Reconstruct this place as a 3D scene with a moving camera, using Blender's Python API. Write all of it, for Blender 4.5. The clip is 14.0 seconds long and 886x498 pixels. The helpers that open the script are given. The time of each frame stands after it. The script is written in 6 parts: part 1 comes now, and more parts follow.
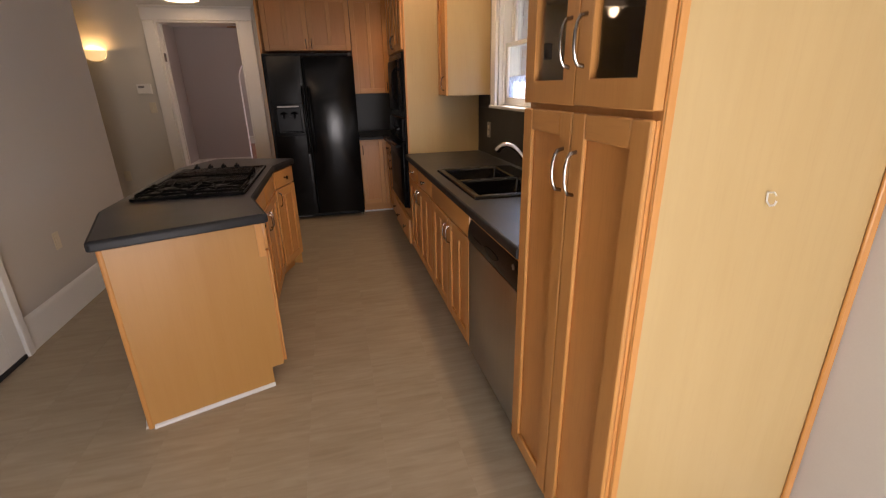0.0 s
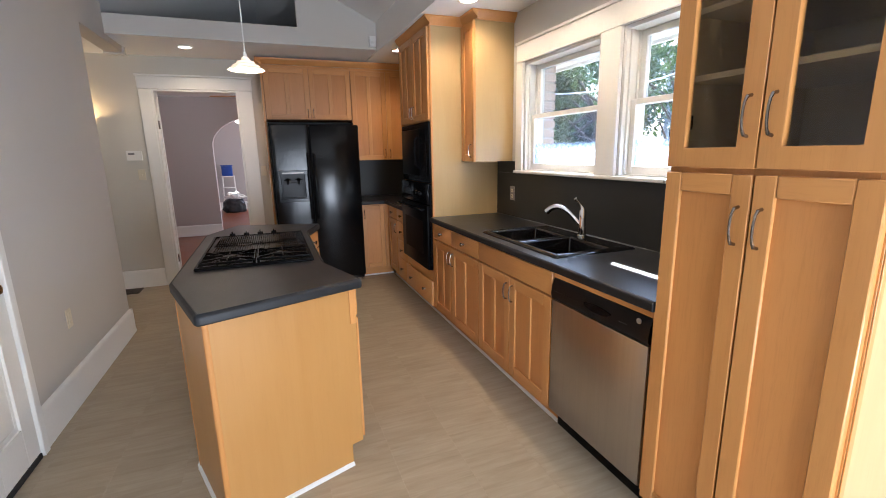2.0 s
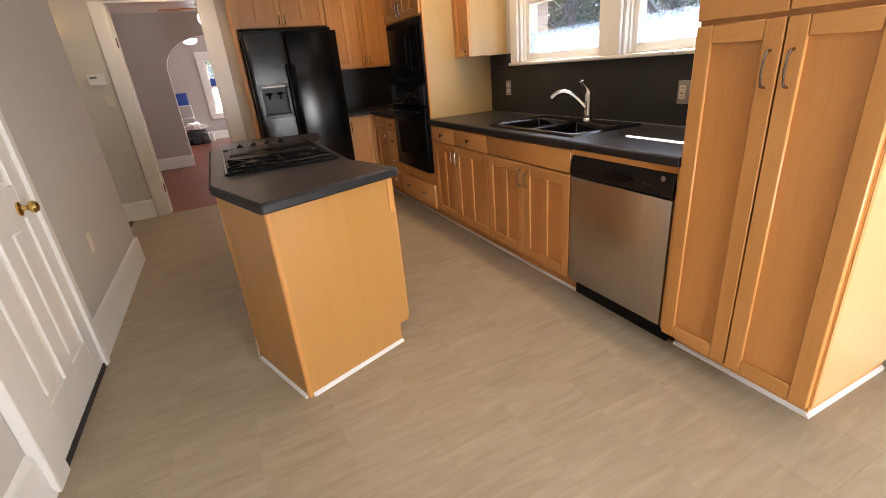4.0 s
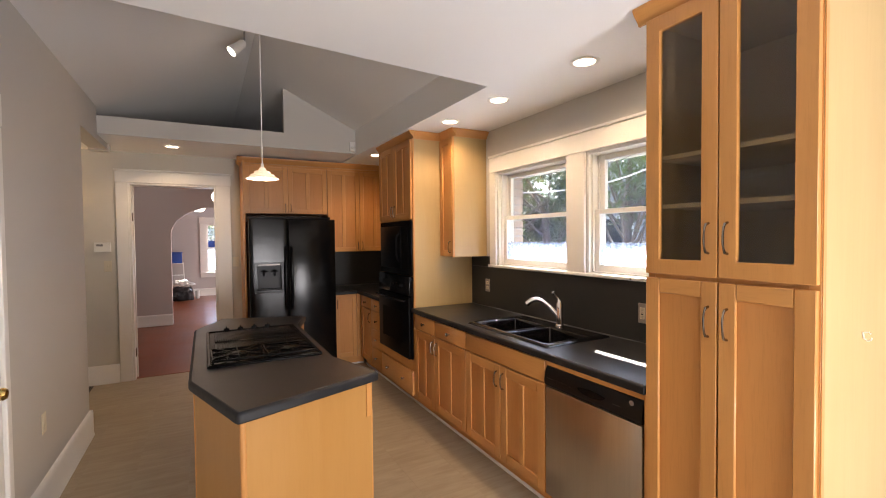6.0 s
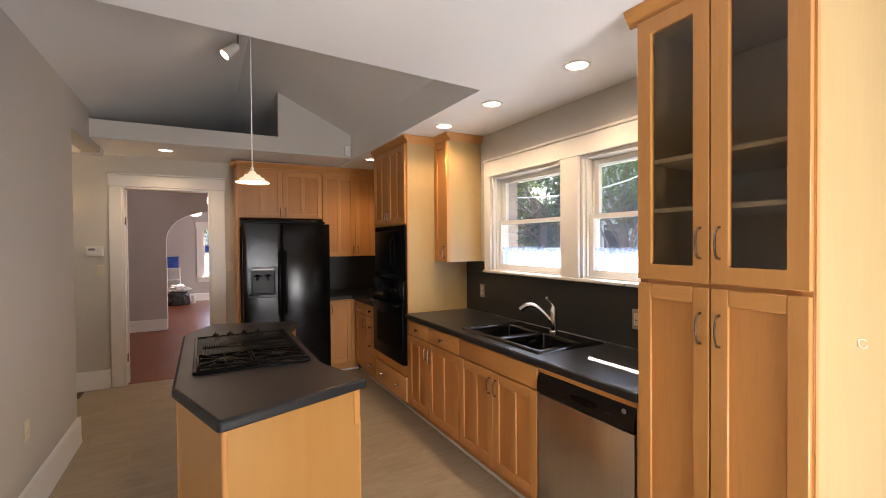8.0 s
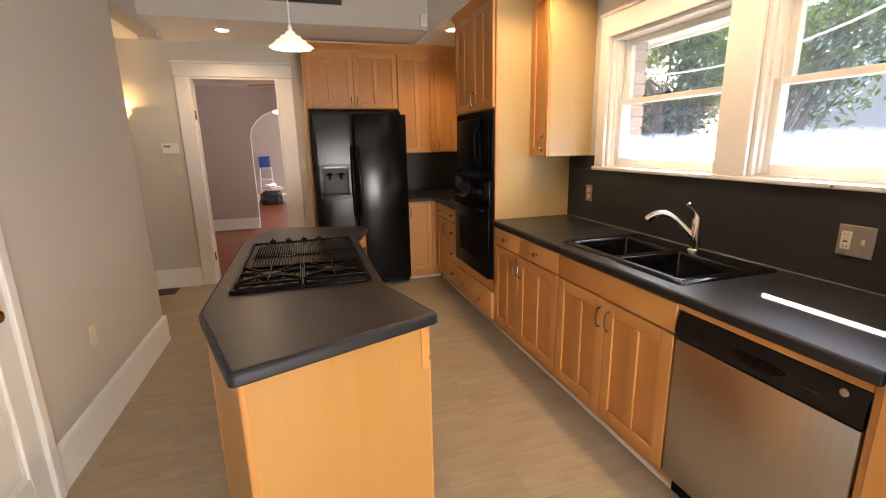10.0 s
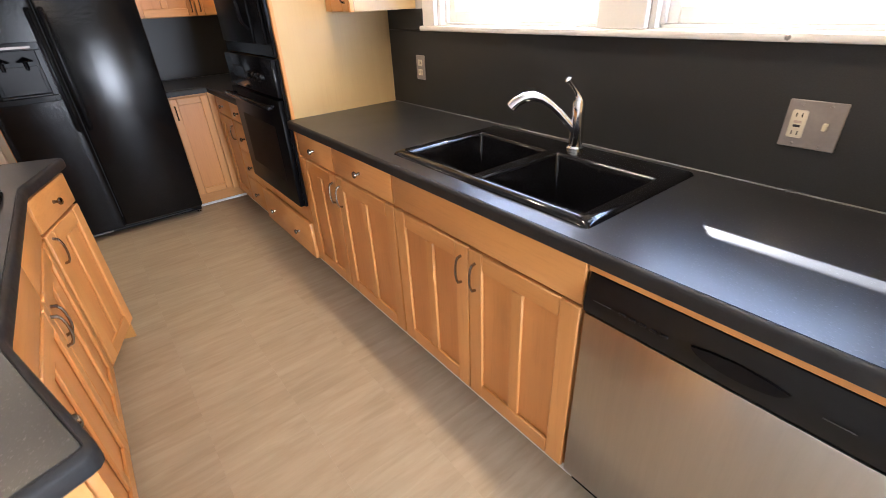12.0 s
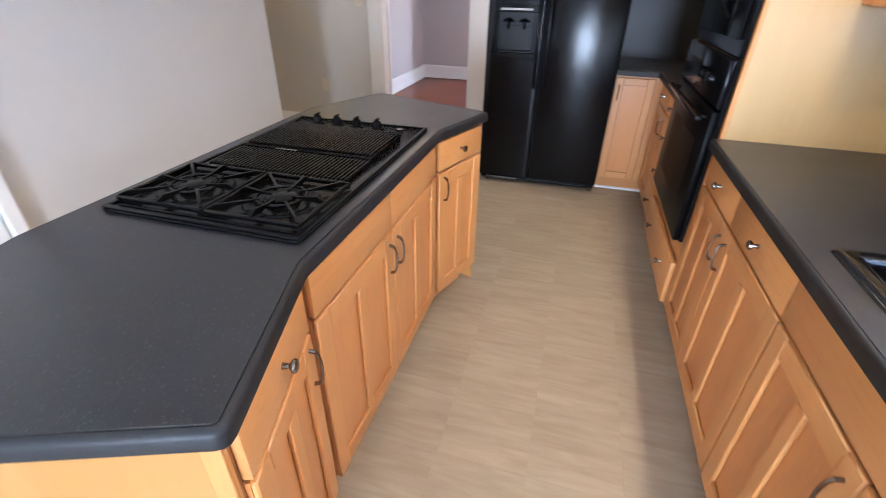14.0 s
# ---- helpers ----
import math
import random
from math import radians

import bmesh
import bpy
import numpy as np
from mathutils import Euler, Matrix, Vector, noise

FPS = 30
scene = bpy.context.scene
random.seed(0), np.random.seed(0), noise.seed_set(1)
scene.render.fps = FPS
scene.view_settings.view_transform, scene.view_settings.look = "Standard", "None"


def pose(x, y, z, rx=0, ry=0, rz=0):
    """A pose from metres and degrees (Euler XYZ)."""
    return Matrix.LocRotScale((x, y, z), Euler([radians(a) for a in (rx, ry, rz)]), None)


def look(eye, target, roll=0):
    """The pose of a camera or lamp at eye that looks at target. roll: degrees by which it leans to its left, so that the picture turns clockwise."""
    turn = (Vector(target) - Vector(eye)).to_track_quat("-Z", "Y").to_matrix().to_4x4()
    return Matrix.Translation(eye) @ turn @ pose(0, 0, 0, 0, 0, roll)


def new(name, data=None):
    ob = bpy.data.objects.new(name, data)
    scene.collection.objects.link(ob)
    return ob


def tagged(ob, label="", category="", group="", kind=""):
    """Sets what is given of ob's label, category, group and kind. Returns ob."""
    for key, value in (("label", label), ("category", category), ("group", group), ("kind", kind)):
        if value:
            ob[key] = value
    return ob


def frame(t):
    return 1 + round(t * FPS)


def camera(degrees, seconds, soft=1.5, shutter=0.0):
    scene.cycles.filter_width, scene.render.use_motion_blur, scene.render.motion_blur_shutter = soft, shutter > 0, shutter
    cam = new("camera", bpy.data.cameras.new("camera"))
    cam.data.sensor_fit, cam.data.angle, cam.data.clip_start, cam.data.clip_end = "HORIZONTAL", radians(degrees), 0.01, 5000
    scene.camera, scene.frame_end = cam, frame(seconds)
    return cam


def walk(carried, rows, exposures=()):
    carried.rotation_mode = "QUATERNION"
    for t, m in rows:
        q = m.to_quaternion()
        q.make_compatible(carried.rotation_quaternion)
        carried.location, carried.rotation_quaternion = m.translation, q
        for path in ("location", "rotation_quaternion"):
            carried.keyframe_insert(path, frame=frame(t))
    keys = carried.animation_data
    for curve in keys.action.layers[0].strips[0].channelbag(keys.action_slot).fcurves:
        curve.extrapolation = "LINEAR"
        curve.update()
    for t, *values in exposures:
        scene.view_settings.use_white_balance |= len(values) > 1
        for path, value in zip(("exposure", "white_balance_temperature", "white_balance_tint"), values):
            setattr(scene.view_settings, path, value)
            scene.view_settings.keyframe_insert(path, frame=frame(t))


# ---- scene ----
cam = camera(89.5, 14.0, soft=0.75, shutter=0.3)
PATH = [
    (0, (0.071, 0.246, 1.434), (0.503, 2.075, 0.748), -1.2),
    (0.5, (-0.126, 0.246, 1.484), (0.447, 2.084, 0.944), -1.1),
    (1, (-0.286, 0.276, 1.482), (0.323, 2.119, 1.0), 1.7),
    (1.5, (-0.456, 0.387, 1.446), (0.146, 2.241, 0.998), 0.2),
    (2, (-0.59, 0.435, 1.443), (0.105, 2.262, 1.02), -1.1),
    (2.5, (-0.799, 0.447, 1.349), (-0.035, 2.191, 0.736), -4.5),
    (2.7, (-0.868, 0.441, 1.303), (-0.127, 2.14, 0.552), -5.4),
    (4.8, (-0.938, 0.403, 1.35), (-0.129, 2.073, 0.604), -3.6),
    (5, (-0.939, 0.403, 1.388), (-0.096, 2.109, 0.772), -2.8),
    (5.5, (-0.949, 0.383, 1.478), (-0.041, 2.142, 1.192), -1.3),
    (6, (-0.965, 0.339, 1.54), (-0.026, 2.104, 1.486), -0.6),
    (6.5, (-0.969, 0.344, 1.534), (-0.014, 2.101, 1.56), -0.1),
    (7, (-0.965, 0.341, 1.538), (0.001, 2.092, 1.569), -0.0),
    (7.2, (-0.96, 0.325, 1.54), (0.038, 2.058, 1.573), 0.1),
    (9.3, (-0.734, 0.616, 1.503), (-0.075, 2.489, 1.26), -1.7),
    (9.5, (-0.7, 0.701, 1.494), (-0.091, 2.584, 1.207), -1.6),
    (10, (-0.646, 0.96, 1.468), (-0.083, 2.822, 1.006), -1.2),
    (10.5, (-0.528, 1.165, 1.446), (0.033, 2.997, 0.87), -1.5),
    (11, (-0.315, 1.38, 1.43), (0.269, 3.159, 0.726), -2.0),
    (11.5, (-0.167, 1.546, 1.394), (0.755, 3.05, 0.453), -3.7),
    (12, (-0.116, 1.741, 1.395), (0.933, 3.137, 0.42), -2.9),
    (12.5, (-0.048, 1.869, 1.39), (0.722, 3.425, 0.396), -1.3),
    (13, (0.053, 1.968, 1.409), (0.191, 3.687, 0.395), -0.7),
    (13.5, (0.058, 2.033, 1.398), (-0.064, 3.742, 0.367), -1.6),
    (14, (0.121, 2.057, 1.41), (-0.345, 3.709, 0.383), 1.0),
]
EXPOSURE = [
    (0.0, 2.13, 6900, 22), (0.5, 2.57, 5900, 18), (1.0, 2.65, 5700, 17), (1.5, 2.8, 5700, 13), (2.0, 3.06, 5600, 12), (2.5, 3.1, 5550, 10), (5.0, 2.87, 7200, 19), (5.5, 2.93, 7100, 19), (6.0, 2.88, 6700, 18), (6.5, 2.80, 6600, 18), (7.2, 2.70, 6650, 18),
    (9.5, 3.15, 6800, 15), (10.0, 3.2, 7150, 17), (10.5, 3.2, 7900, 18), (11.0, 3.52, 7200, 18), (11.5, 3.58, 6100, 18), (12.0, 3.78, 5700, 14), (12.5, 3.85, 6500, 18), (13.0, 4.0, 6900, 22), (13.5, 4.0, 5500, 15), (14.0, 3.95, 5050, 12),
]
walk(cam, [(t, look(eye, target, roll)) for t, eye, target, roll in PATH], EXPOSURE)
# ---------------------------------------------------------------- world, sun, large lights
SUN_DIR = Vector((1.0, 0.77, 1.13)).normalized()      # towards the sun
world = bpy.data.worlds.new("world")
scene.world = world
world.use_nodes = True
wn = world.node_tree.nodes
sky = wn.new("ShaderNodeTexSky")
sky.sky_type = "NISHITA"
sky.sun_disc = False
sky.sun_elevation = math.asin(SUN_DIR.z)
sky.sun_rotation = math.atan2(SUN_DIR.x, SUN_DIR.y)
world.node_tree.links.new(sky.outputs[0], wn["Background"].inputs[0])
wn["Background"].inputs[1].default_value = 0.12


def lamp(name, kind, power, colour, m, **settings):
    data = bpy.data.lights.new(name, kind)
    data.energy, data.color = power, colour
    for key, value in settings.items():
        if key == "size":
            data.shape, data.size, data.size_y = "RECTANGLE", value[0], value[1]
        elif key == "radius":
            data.shadow_soft_size = value
        elif key == "cone":
            data.spot_size, data.spot_blend = radians(value), 0.6
    ob = new(name, data)
    ob.matrix_world = m
    return ob


sun = lamp("sun", "SUN", 5.0, (1.0, 0.95, 0.87), look((0, 0, 0), -SUN_DIR))
sun.data.angle = radians(0.5)
DAY = (0.93, 0.96, 1.0)
WARM = (1.0, 0.73, 0.45)
# sky light in the glazed opening of the room behind
lamp("rear_window_light", "AREA", 15.0, (0.96, 0.98, 1.0), look((0.25, -1.36, 0.78), (0.25, 2.0, 2.5)), size=(0.80, 1.25))
# fill lamps added to brighten the rooms beyond, set in unseen openings
lamp("middle_room_fill", "AREA", 2.2, (1.0, 0.92, 0.84), look((2.15, 8.1, 1.5), (-1.0, 8.2, 1.1)), size=(1.4, 1.4))
lamp("far_room_fill", "AREA", 10.0, (0.96, 0.97, 1.0), look((2.15, 12.2, 1.6), (-1.2, 12.4, 1.0)), size=(1.6, 1.5))

# ---------------------------------------------------------------- materials


def material(name):
    m = bpy.data.materials.new(name)
    m.use_nodes = True
    return m, m.node_tree, m.node_tree.nodes["Principled BSDF"]


def coords(nt, scale, shift=True):
    """Object coordinates, stretched, moved at random from object to object."""
    tc = nt.nodes.new("ShaderNodeTexCoord")
    mp = nt.nodes.new("ShaderNodeMapping")
    mp.inputs["Scale"].default_value = scale
    nt.links.new(tc.outputs["Object"], mp.inputs["Vector"])
    if shift:
        oi = nt.nodes.new("ShaderNodeObjectInfo")
        geo = nt.nodes.new("ShaderNodeNewGeometry")
        add = nt.nodes.new("ShaderNodeMath")
        add.operation = "ADD"
        mul = nt.nodes.new("ShaderNodeMath")
        mul.operation = "MULTIPLY"
        mul.inputs[1].default_value = 37.0
        nt.links.new(oi.outputs["Random"], add.inputs[0])
        nt.links.new(geo.outputs["Random Per Island"], add.inputs[1])
        nt.links.new(add.outputs[0], mul.inputs[0])
        nt.links.new(mul.outputs[0], mp.inputs["Location"])
    return mp.outputs["Vector"]


def noise_node(nt, vec, scale, detail=5.0, rough=0.55, distort=0.0):
    n = nt.nodes.new("ShaderNodeTexNoise")
    n.inputs["Scale"].default_value = scale
    n.inputs["Detail"].default_value = detail
    n.inputs["Roughness"].default_value = rough
    n.inputs["Distortion"].default_value = distort
    nt.links.new(vec, n.inputs["Vector"])
    return n.outputs["Fac"]


def ramp(nt, fac, lo, hi, c0, c1):
    r = nt.nodes.new("ShaderNodeValToRGB")
    r.color_ramp.elements[0].position, r.color_ramp.elements[1].position = lo, hi
    r.color_ramp.elements[0].color, r.color_ramp.elements[1].color = (*c0, 1), (*c1, 1)
    nt.links.new(fac, r.inputs["Fac"])
    return r.outputs["Color"]


def mix(nt, fac, a, b, mode="MIX"):
    n = nt.nodes.new("ShaderNodeMix")
    n.data_type, n.blend_type = "RGBA", mode
    if isinstance(fac, float):
        n.inputs[0].default_value = fac
    else:
        nt.links.new(fac, n.inputs[0])
    nt.links.new(a, n.inputs[6])
    nt.links.new(b, n.inputs[7])
    return n.outputs[2]


def bump(nt, bsdf, height, strength, distance=0.002):
    b = nt.nodes.new("ShaderNodeBump")
    b.inputs["Strength"].default_value = strength
    b.inputs["Distance"].default_value = distance
    nt.links.new(height, b.inputs["Height"])
    nt.links.new(b.outputs["Normal"], bsdf.inputs["Normal"])


def surface(name, c0, c1, rough=0.5, metal=0.0, fine=60.0, coarse=1.6, stretch=(1, 1, 1), bumps=0.1, spread=0.07, coat=0.0, depth=0.001, spec=0.5):
    """Two scales of colour change, a little relief, and an uneven gloss."""
    m, nt, bsdf = material(name)
    vec = coords(nt, stretch)
    grain = noise_node(nt, vec, fine, 6.0, 0.6)
    stain = noise_node(nt, vec, coarse, 3.0)
    a = ramp(nt, grain, 0.3, 0.7, c0, c1)
    b = ramp(nt, stain, 0.3, 0.7, c0, c1)
    nt.links.new(mix(nt, 0.5, a, b), bsdf.inputs["Base Color"])
    mr = nt.nodes.new("ShaderNodeMapRange")
    mr.inputs[3].default_value, mr.inputs[4].default_value = max(0.02, rough - spread), rough + spread
    nt.links.new(noise_node(nt, vec, coarse * 4, 4.0), mr.inputs[0])
    nt.links.new(mr.outputs[0], bsdf.inputs["Roughness"])
    bsdf.inputs["Metallic"].default_value = metal
    bsdf.inputs["Specular IOR Level"].default_value = spec
    bsdf.inputs["Coat Weight"].default_value = coat
    bsdf.inputs["Coat Roughness"].default_value = 0.15
    if bumps:
        bump(nt, bsdf, grain, bumps, depth)
    return m


def wood(name, c0, c1, along, rough=0.38, coat=0.12, pore=0.8, vary=0.10):
    """Maple: pale figure with fine pores drawn out along one axis."""
    m, nt, bsdf = material(name)
    s = [14.0, 14.0, 14.0]
    s["xyz".index(along)] = 1.0
    vec = coords(nt, s)
    figure = noise_node(nt, vec, 0.9, 5.0, 0.55, 0.8)
    pores = noise_node(nt, vec, 7.0, 4.0, 0.7, 0.2)
    mild = coords(nt, (1.3, 1.3, 0.7))
    cloud = noise_node(nt, mild, 1.6, 3.0, 0.5, 0.4)
    a = ramp(nt, figure, 0.25, 0.75, c0, c1)
    b = ramp(nt, cloud, 0.3, 0.7, c0, c1)
    base = mix(nt, 0.45, a, b)
    dark = ramp(nt, pores, 0.25, 0.5, (0.86, 0.82, 0.78), (1, 1, 1))
    oi = nt.nodes.new("ShaderNodeObjectInfo")
    piece = ramp(nt, oi.outputs["Random"], 0.0, 1.0, (1 - vary, 1 - vary * 1.25, 1 - vary * 1.6), (1, 1, 1))
    nt.links.new(mix(nt, 1.0, mix(nt, pore, base, dark, "MULTIPLY"), piece, "MULTIPLY"), bsdf.inputs["Base Color"])
    mr = nt.nodes.new("ShaderNodeMapRange")
    mr.inputs[3].default_value, mr.inputs[4].default_value = rough - 0.08, rough + 0.08
    nt.links.new(cloud, mr.inputs[0])
    nt.links.new(mr.outputs[0], bsdf.inputs["Roughness"])
    bsdf.inputs["Coat Weight"].default_value = coat
    bsdf.inputs["Coat Roughness"].default_value = 0.22
    bump(nt, bsdf, pores, 0.06, 0.0005)
    return m


MAPLE0, MAPLE1 = (0.55, 0.244, 0.064), (0.66, 0.325, 0.102)
maple_z = wood("maple_upright", MAPLE0, MAPLE1, "z")
maple_x = wood("maple_along_x", MAPLE0, MAPLE1, "x")
maple_y = wood("maple_along_y", MAPLE0, MAPLE1, "y")
maple_panel = wood("maple_panel", (0.54, 0.228, 0.060), (0.64, 0.295, 0.088), "z", 0.36, 0.15)
maple_ply = wood("maple_veneer_pale", (0.46, 0.320, 0.138), (0.52, 0.375, 0.175), "z", 0.42, 0.05, 0.25, 0.04)
maple_front = wood("maple_veneer_warm", (0.45, 0.220, 0.057), (0.51, 0.268, 0.081), "z", 0.36, 0.15, 0.3, 0.04)
cabinet_inside = wood("cabinet_inside", (0.50, 0.40, 0.24), (0.58, 0.47, 0.29), "z", 0.6, 0.0)
# carcass tone darkened to paint shade into the gaps between doors
gap_shade_wood = wood("gap_shade_wood", (0.30, 0.12, 0.034), (0.38, 0.17, 0.055), "z", 0.5, 0.0)
wall_paint = surface("wall_paint_warm_grey", (0.515, 0.49, 0.45), (0.545, 0.52, 0.48), 0.62, fine=180, coarse=0.9, bumps=0.12, depth=0.0006)
far_paint = surface("wall_paint_beige", (0.55, 0.52, 0.45), (0.58, 0.55, 0.48), 0.62, fine=180, coarse=0.9, bumps=0.12, depth=0.0006)
mauve_paint = surface("wall_paint_mauve_grey", (0.47, 0.43, 0.405), (0.50, 0.46, 0.435), 0.65, fine=180, coarse=0.9, bumps=0.1, depth=0.0006)
ceiling_paint = surface("ceiling_paint_white", (0.82, 0.82, 0.81), (0.86, 0.86, 0.85), 0.7, fine=220, coarse=0.8, bumps=0.15, depth=0.0006)
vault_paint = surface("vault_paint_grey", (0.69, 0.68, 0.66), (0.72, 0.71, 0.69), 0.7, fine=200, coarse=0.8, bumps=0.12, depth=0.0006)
white_trim = surface("white_gloss_paint", (0.74, 0.725, 0.68), (0.79, 0.775, 0.73), 0.33, fine=90, coarse=1.5, bumps=0.05)
white_quarter = surface("white_shoe_moulding", (0.70, 0.69, 0.66), (0.77, 0.76, 0.73), 0.4, fine=60, coarse=3.0, bumps=0.05)


def laminate():
    """Charcoal laminate: fine pale flecks, cloudy gloss, faint scuffs."""
    m, nt, bsdf = material("charcoal_laminate")
    vec = coords(nt, (1, 1, 1), False)
    fleck = noise_node(nt, vec, 230.0, 3.0, 0.65)
    mottle = noise_node(nt, vec, 90.0, 4.0, 0.6)
    cloud = noise_node(nt, vec, 2.2, 4.0, 0.6)
    scuff = noise_node(nt, coords(nt, (3, 16, 3), False), 4.0, 6.0, 0.75, 0.8)
    base = ramp(nt, cloud, 0.3, 0.7, (0.011, 0.0118, 0.0138), (0.020, 0.0212, 0.0245))
    base = mix(nt, 0.5, base, ramp(nt, mottle, 0.3, 0.7, (0.7, 0.7, 0.7), (1.0, 1.0, 1.0)), "MULTIPLY")
    spots = ramp(nt, fleck, 0.60, 0.72, (0.0, 0.0, 0.0), (0.080, 0.083, 0.089))
    marks = ramp(nt, scuff, 0.66, 0.85, (0.0, 0.0, 0.0), (0.010, 0.010, 0.011))
    nt.links.new(mix(nt, 1.0, mix(nt, 1.0, base, spots, "ADD"), marks, "ADD"), bsdf.inputs["Base Color"])
    mr = nt.nodes.new("ShaderNodeMapRange")
    mr.inputs[3].default_value, mr.inputs[4].default_value = 0.28, 0.36
    nt.links.new(noise_node(nt, vec, 6.0, 3.0, 0.5), mr.inputs[0])
    nt.links.new(mr.outputs[0], bsdf.inputs["Roughness"])
    bsdf.inputs["Specular IOR Level"].default_value = 0.75
    bump(nt, bsdf, fleck, 0.05, 0.0002)
    return m


black_top = laminate()
worn_edge = surface("worn_laminate_edge", (0.008, 0.0085, 0.0095), (0.019, 0.020, 0.022), 0.50, fine=220, coarse=14.0, bumps=0.15, spread=0.10, depth=0.0006, spec=0.35)
black_splash = surface("charcoal_backsplash", (0.014, 0.0147, 0.0147), (0.032, 0.0328, 0.0328), 0.40, fine=300, coarse=1.2, bumps=0.05, depth=0.0003, spec=0.35)
black_gloss = surface("black_gloss", (0.004, 0.004, 0.005), (0.007, 0.007, 0.008), 0.14, fine=40, coarse=2.0, bumps=0.0, spread=0.04, spec=0.14)
oven_black = surface("oven_black_glass", (0.002, 0.002, 0.0024), (0.0035, 0.0035, 0.004), 0.34, fine=40, coarse=2.0, bumps=0.0, spread=0.04, spec=0.05)
black_panel = surface("black_moulded_plastic", (0.005, 0.005, 0.0055), (0.008, 0.008, 0.0085), 0.30, fine=60, coarse=2.5, bumps=0.0, spread=0.05, spec=0.25)
sink_black = surface("black_composite", (0.003, 0.003, 0.004), (0.006, 0.006, 0.007), 0.09, fine=60, coarse=3.0, bumps=0.0, spread=0.03, spec=0.38)
black_satin = surface("black_satin", (0.003, 0.003, 0.0035), (0.006, 0.006, 0.0065), 0.20, fine=90, coarse=3.0, bumps=0.03, spec=0.15)
black_iron = surface("black_cast_iron", (0.002, 0.002, 0.002), (0.005, 0.005, 0.005), 0.24, fine=260, coarse=9.0, bumps=0.3, depth=0.0006, spec=0.15)
# black rubber, also used for the dark of gaps and slots
rubber_and_gap_black = surface("rubber_and_gap_black", (0.015, 0.015, 0.015), (0.022, 0.022, 0.022), 0.7, bumps=0.05)
fridge_skin = surface("black_textured_enamel", (0.003, 0.003, 0.0035), (0.006, 0.006, 0.0065), 0.15, fine=60, coarse=2.2, bumps=0.5, spread=0.04, depth=0.0014, spec=0.22)
mid_plastic = surface("mid_grey_plastic", (0.05, 0.05, 0.052), (0.08, 0.08, 0.082), 0.4, bumps=0.03, spec=0.3)
dark_plastic = surface("dark_plastic", (0.008, 0.008, 0.009), (0.014, 0.014, 0.015), 0.35, bumps=0.03, spec=0.2)
grey_plastic = surface("grey_plastic", (0.16, 0.16, 0.16), (0.22, 0.22, 0.22), 0.45, bumps=0.03)
steel = surface("brushed_steel", (0.43, 0.405, 0.375), (0.48, 0.455, 0.425), 0.32, 1.0, fine=9.0, coarse=1.2, stretch=(1, 40, 1), bumps=0.0, spread=0.05)
chrome = surface("chrome", (0.74, 0.74, 0.75), (0.80, 0.80, 0.81), 0.08, 1.0, fine=30, coarse=4, bumps=0.0, spread=0.03)
nickel = surface("satin_nickel", (0.22, 0.19, 0.165), (0.29, 0.255, 0.225), 0.20, 1.0, fine=60, coarse=8, bumps=0.0)
plate_metal = surface("plate_metal", (0.30, 0.27, 0.25), (0.38, 0.345, 0.32), 0.42, 0.6, fine=60, coarse=8, bumps=0.0)
brass = surface("polished_brass", (0.62, 0.42, 0.13), (0.72, 0.50, 0.18), 0.18, 1.0, fine=40, coarse=8, bumps=0.0)
ivory = surface("ivory_plastic", (0.62, 0.56, 0.42), (0.68, 0.62, 0.48), 0.4, bumps=0.0)
white_plastic = surface("white_plastic", (0.70, 0.69, 0.65), (0.76, 0.75, 0.71), 0.38, bumps=0.0)
vent_metal = surface("brown_metal", (0.045, 0.030, 0.020), (0.07, 0.05, 0.035), 0.5, 0.4, bumps=0.1)
blue_plastic = surface("blue_plastic", (0.015, 0.06, 0.30), (0.03, 0.09, 0.38), 0.4, bumps=0.05)
paper = surface("white_cloth", (0.62, 0.60, 0.56), (0.74, 0.72, 0.68), 0.8, fine=40, coarse=6, bumps=0.3)
bag_black = surface("black_plastic_bag", (0.010, 0.010, 0.011), (0.020, 0.020, 0.022), 0.3, fine=25, coarse=5, bumps=0.6, depth=0.01)
siding_paint = surface("pale_grey_siding", (0.36, 0.365, 0.385), (0.42, 0.425, 0.445), 0.7, fine=60, coarse=0.8, bumps=0.1)
brick_red = surface("painted_brick", (0.42, 0.30, 0.24), (0.58, 0.48, 0.42), 0.85, fine=70, coarse=6, bumps=0.5, depth=0.004)
joint_fill = surface("vinyl_joint", (0.24, 0.20, 0.15), (0.32, 0.27, 0.21), 0.7, bumps=0.0)
mortar = surface("mortar", (0.45, 0.42, 0.38), (0.55, 0.52, 0.48), 0.9, fine=120, coarse=6, bumps=0.4)
bark = surface("bark", (0.09, 0.065, 0.045), (0.17, 0.13, 0.10), 0.9, fine=40, coarse=6, stretch=(3, 3, 0.6), bumps=0.8, depth=0.01)
# kept pale so the added slab outside bounces more sunlight
concrete = surface("pale_concrete", (0.44, 0.43, 0.41), (0.54, 0.53, 0.50), 0.85, fine=50, coarse=0.6, bumps=0.3, depth=0.003)
soil = surface("ground_grass", (0.06, 0.085, 0.03), (0.16, 0.15, 0.08), 0.9, fine=9, coarse=0.5, bumps=0.5, depth=0.02)
redwood_floor = wood("red_oak_boards", (0.19, 0.045, 0.016), (0.29, 0.080, 0.028), "y", 0.36, 0.10)


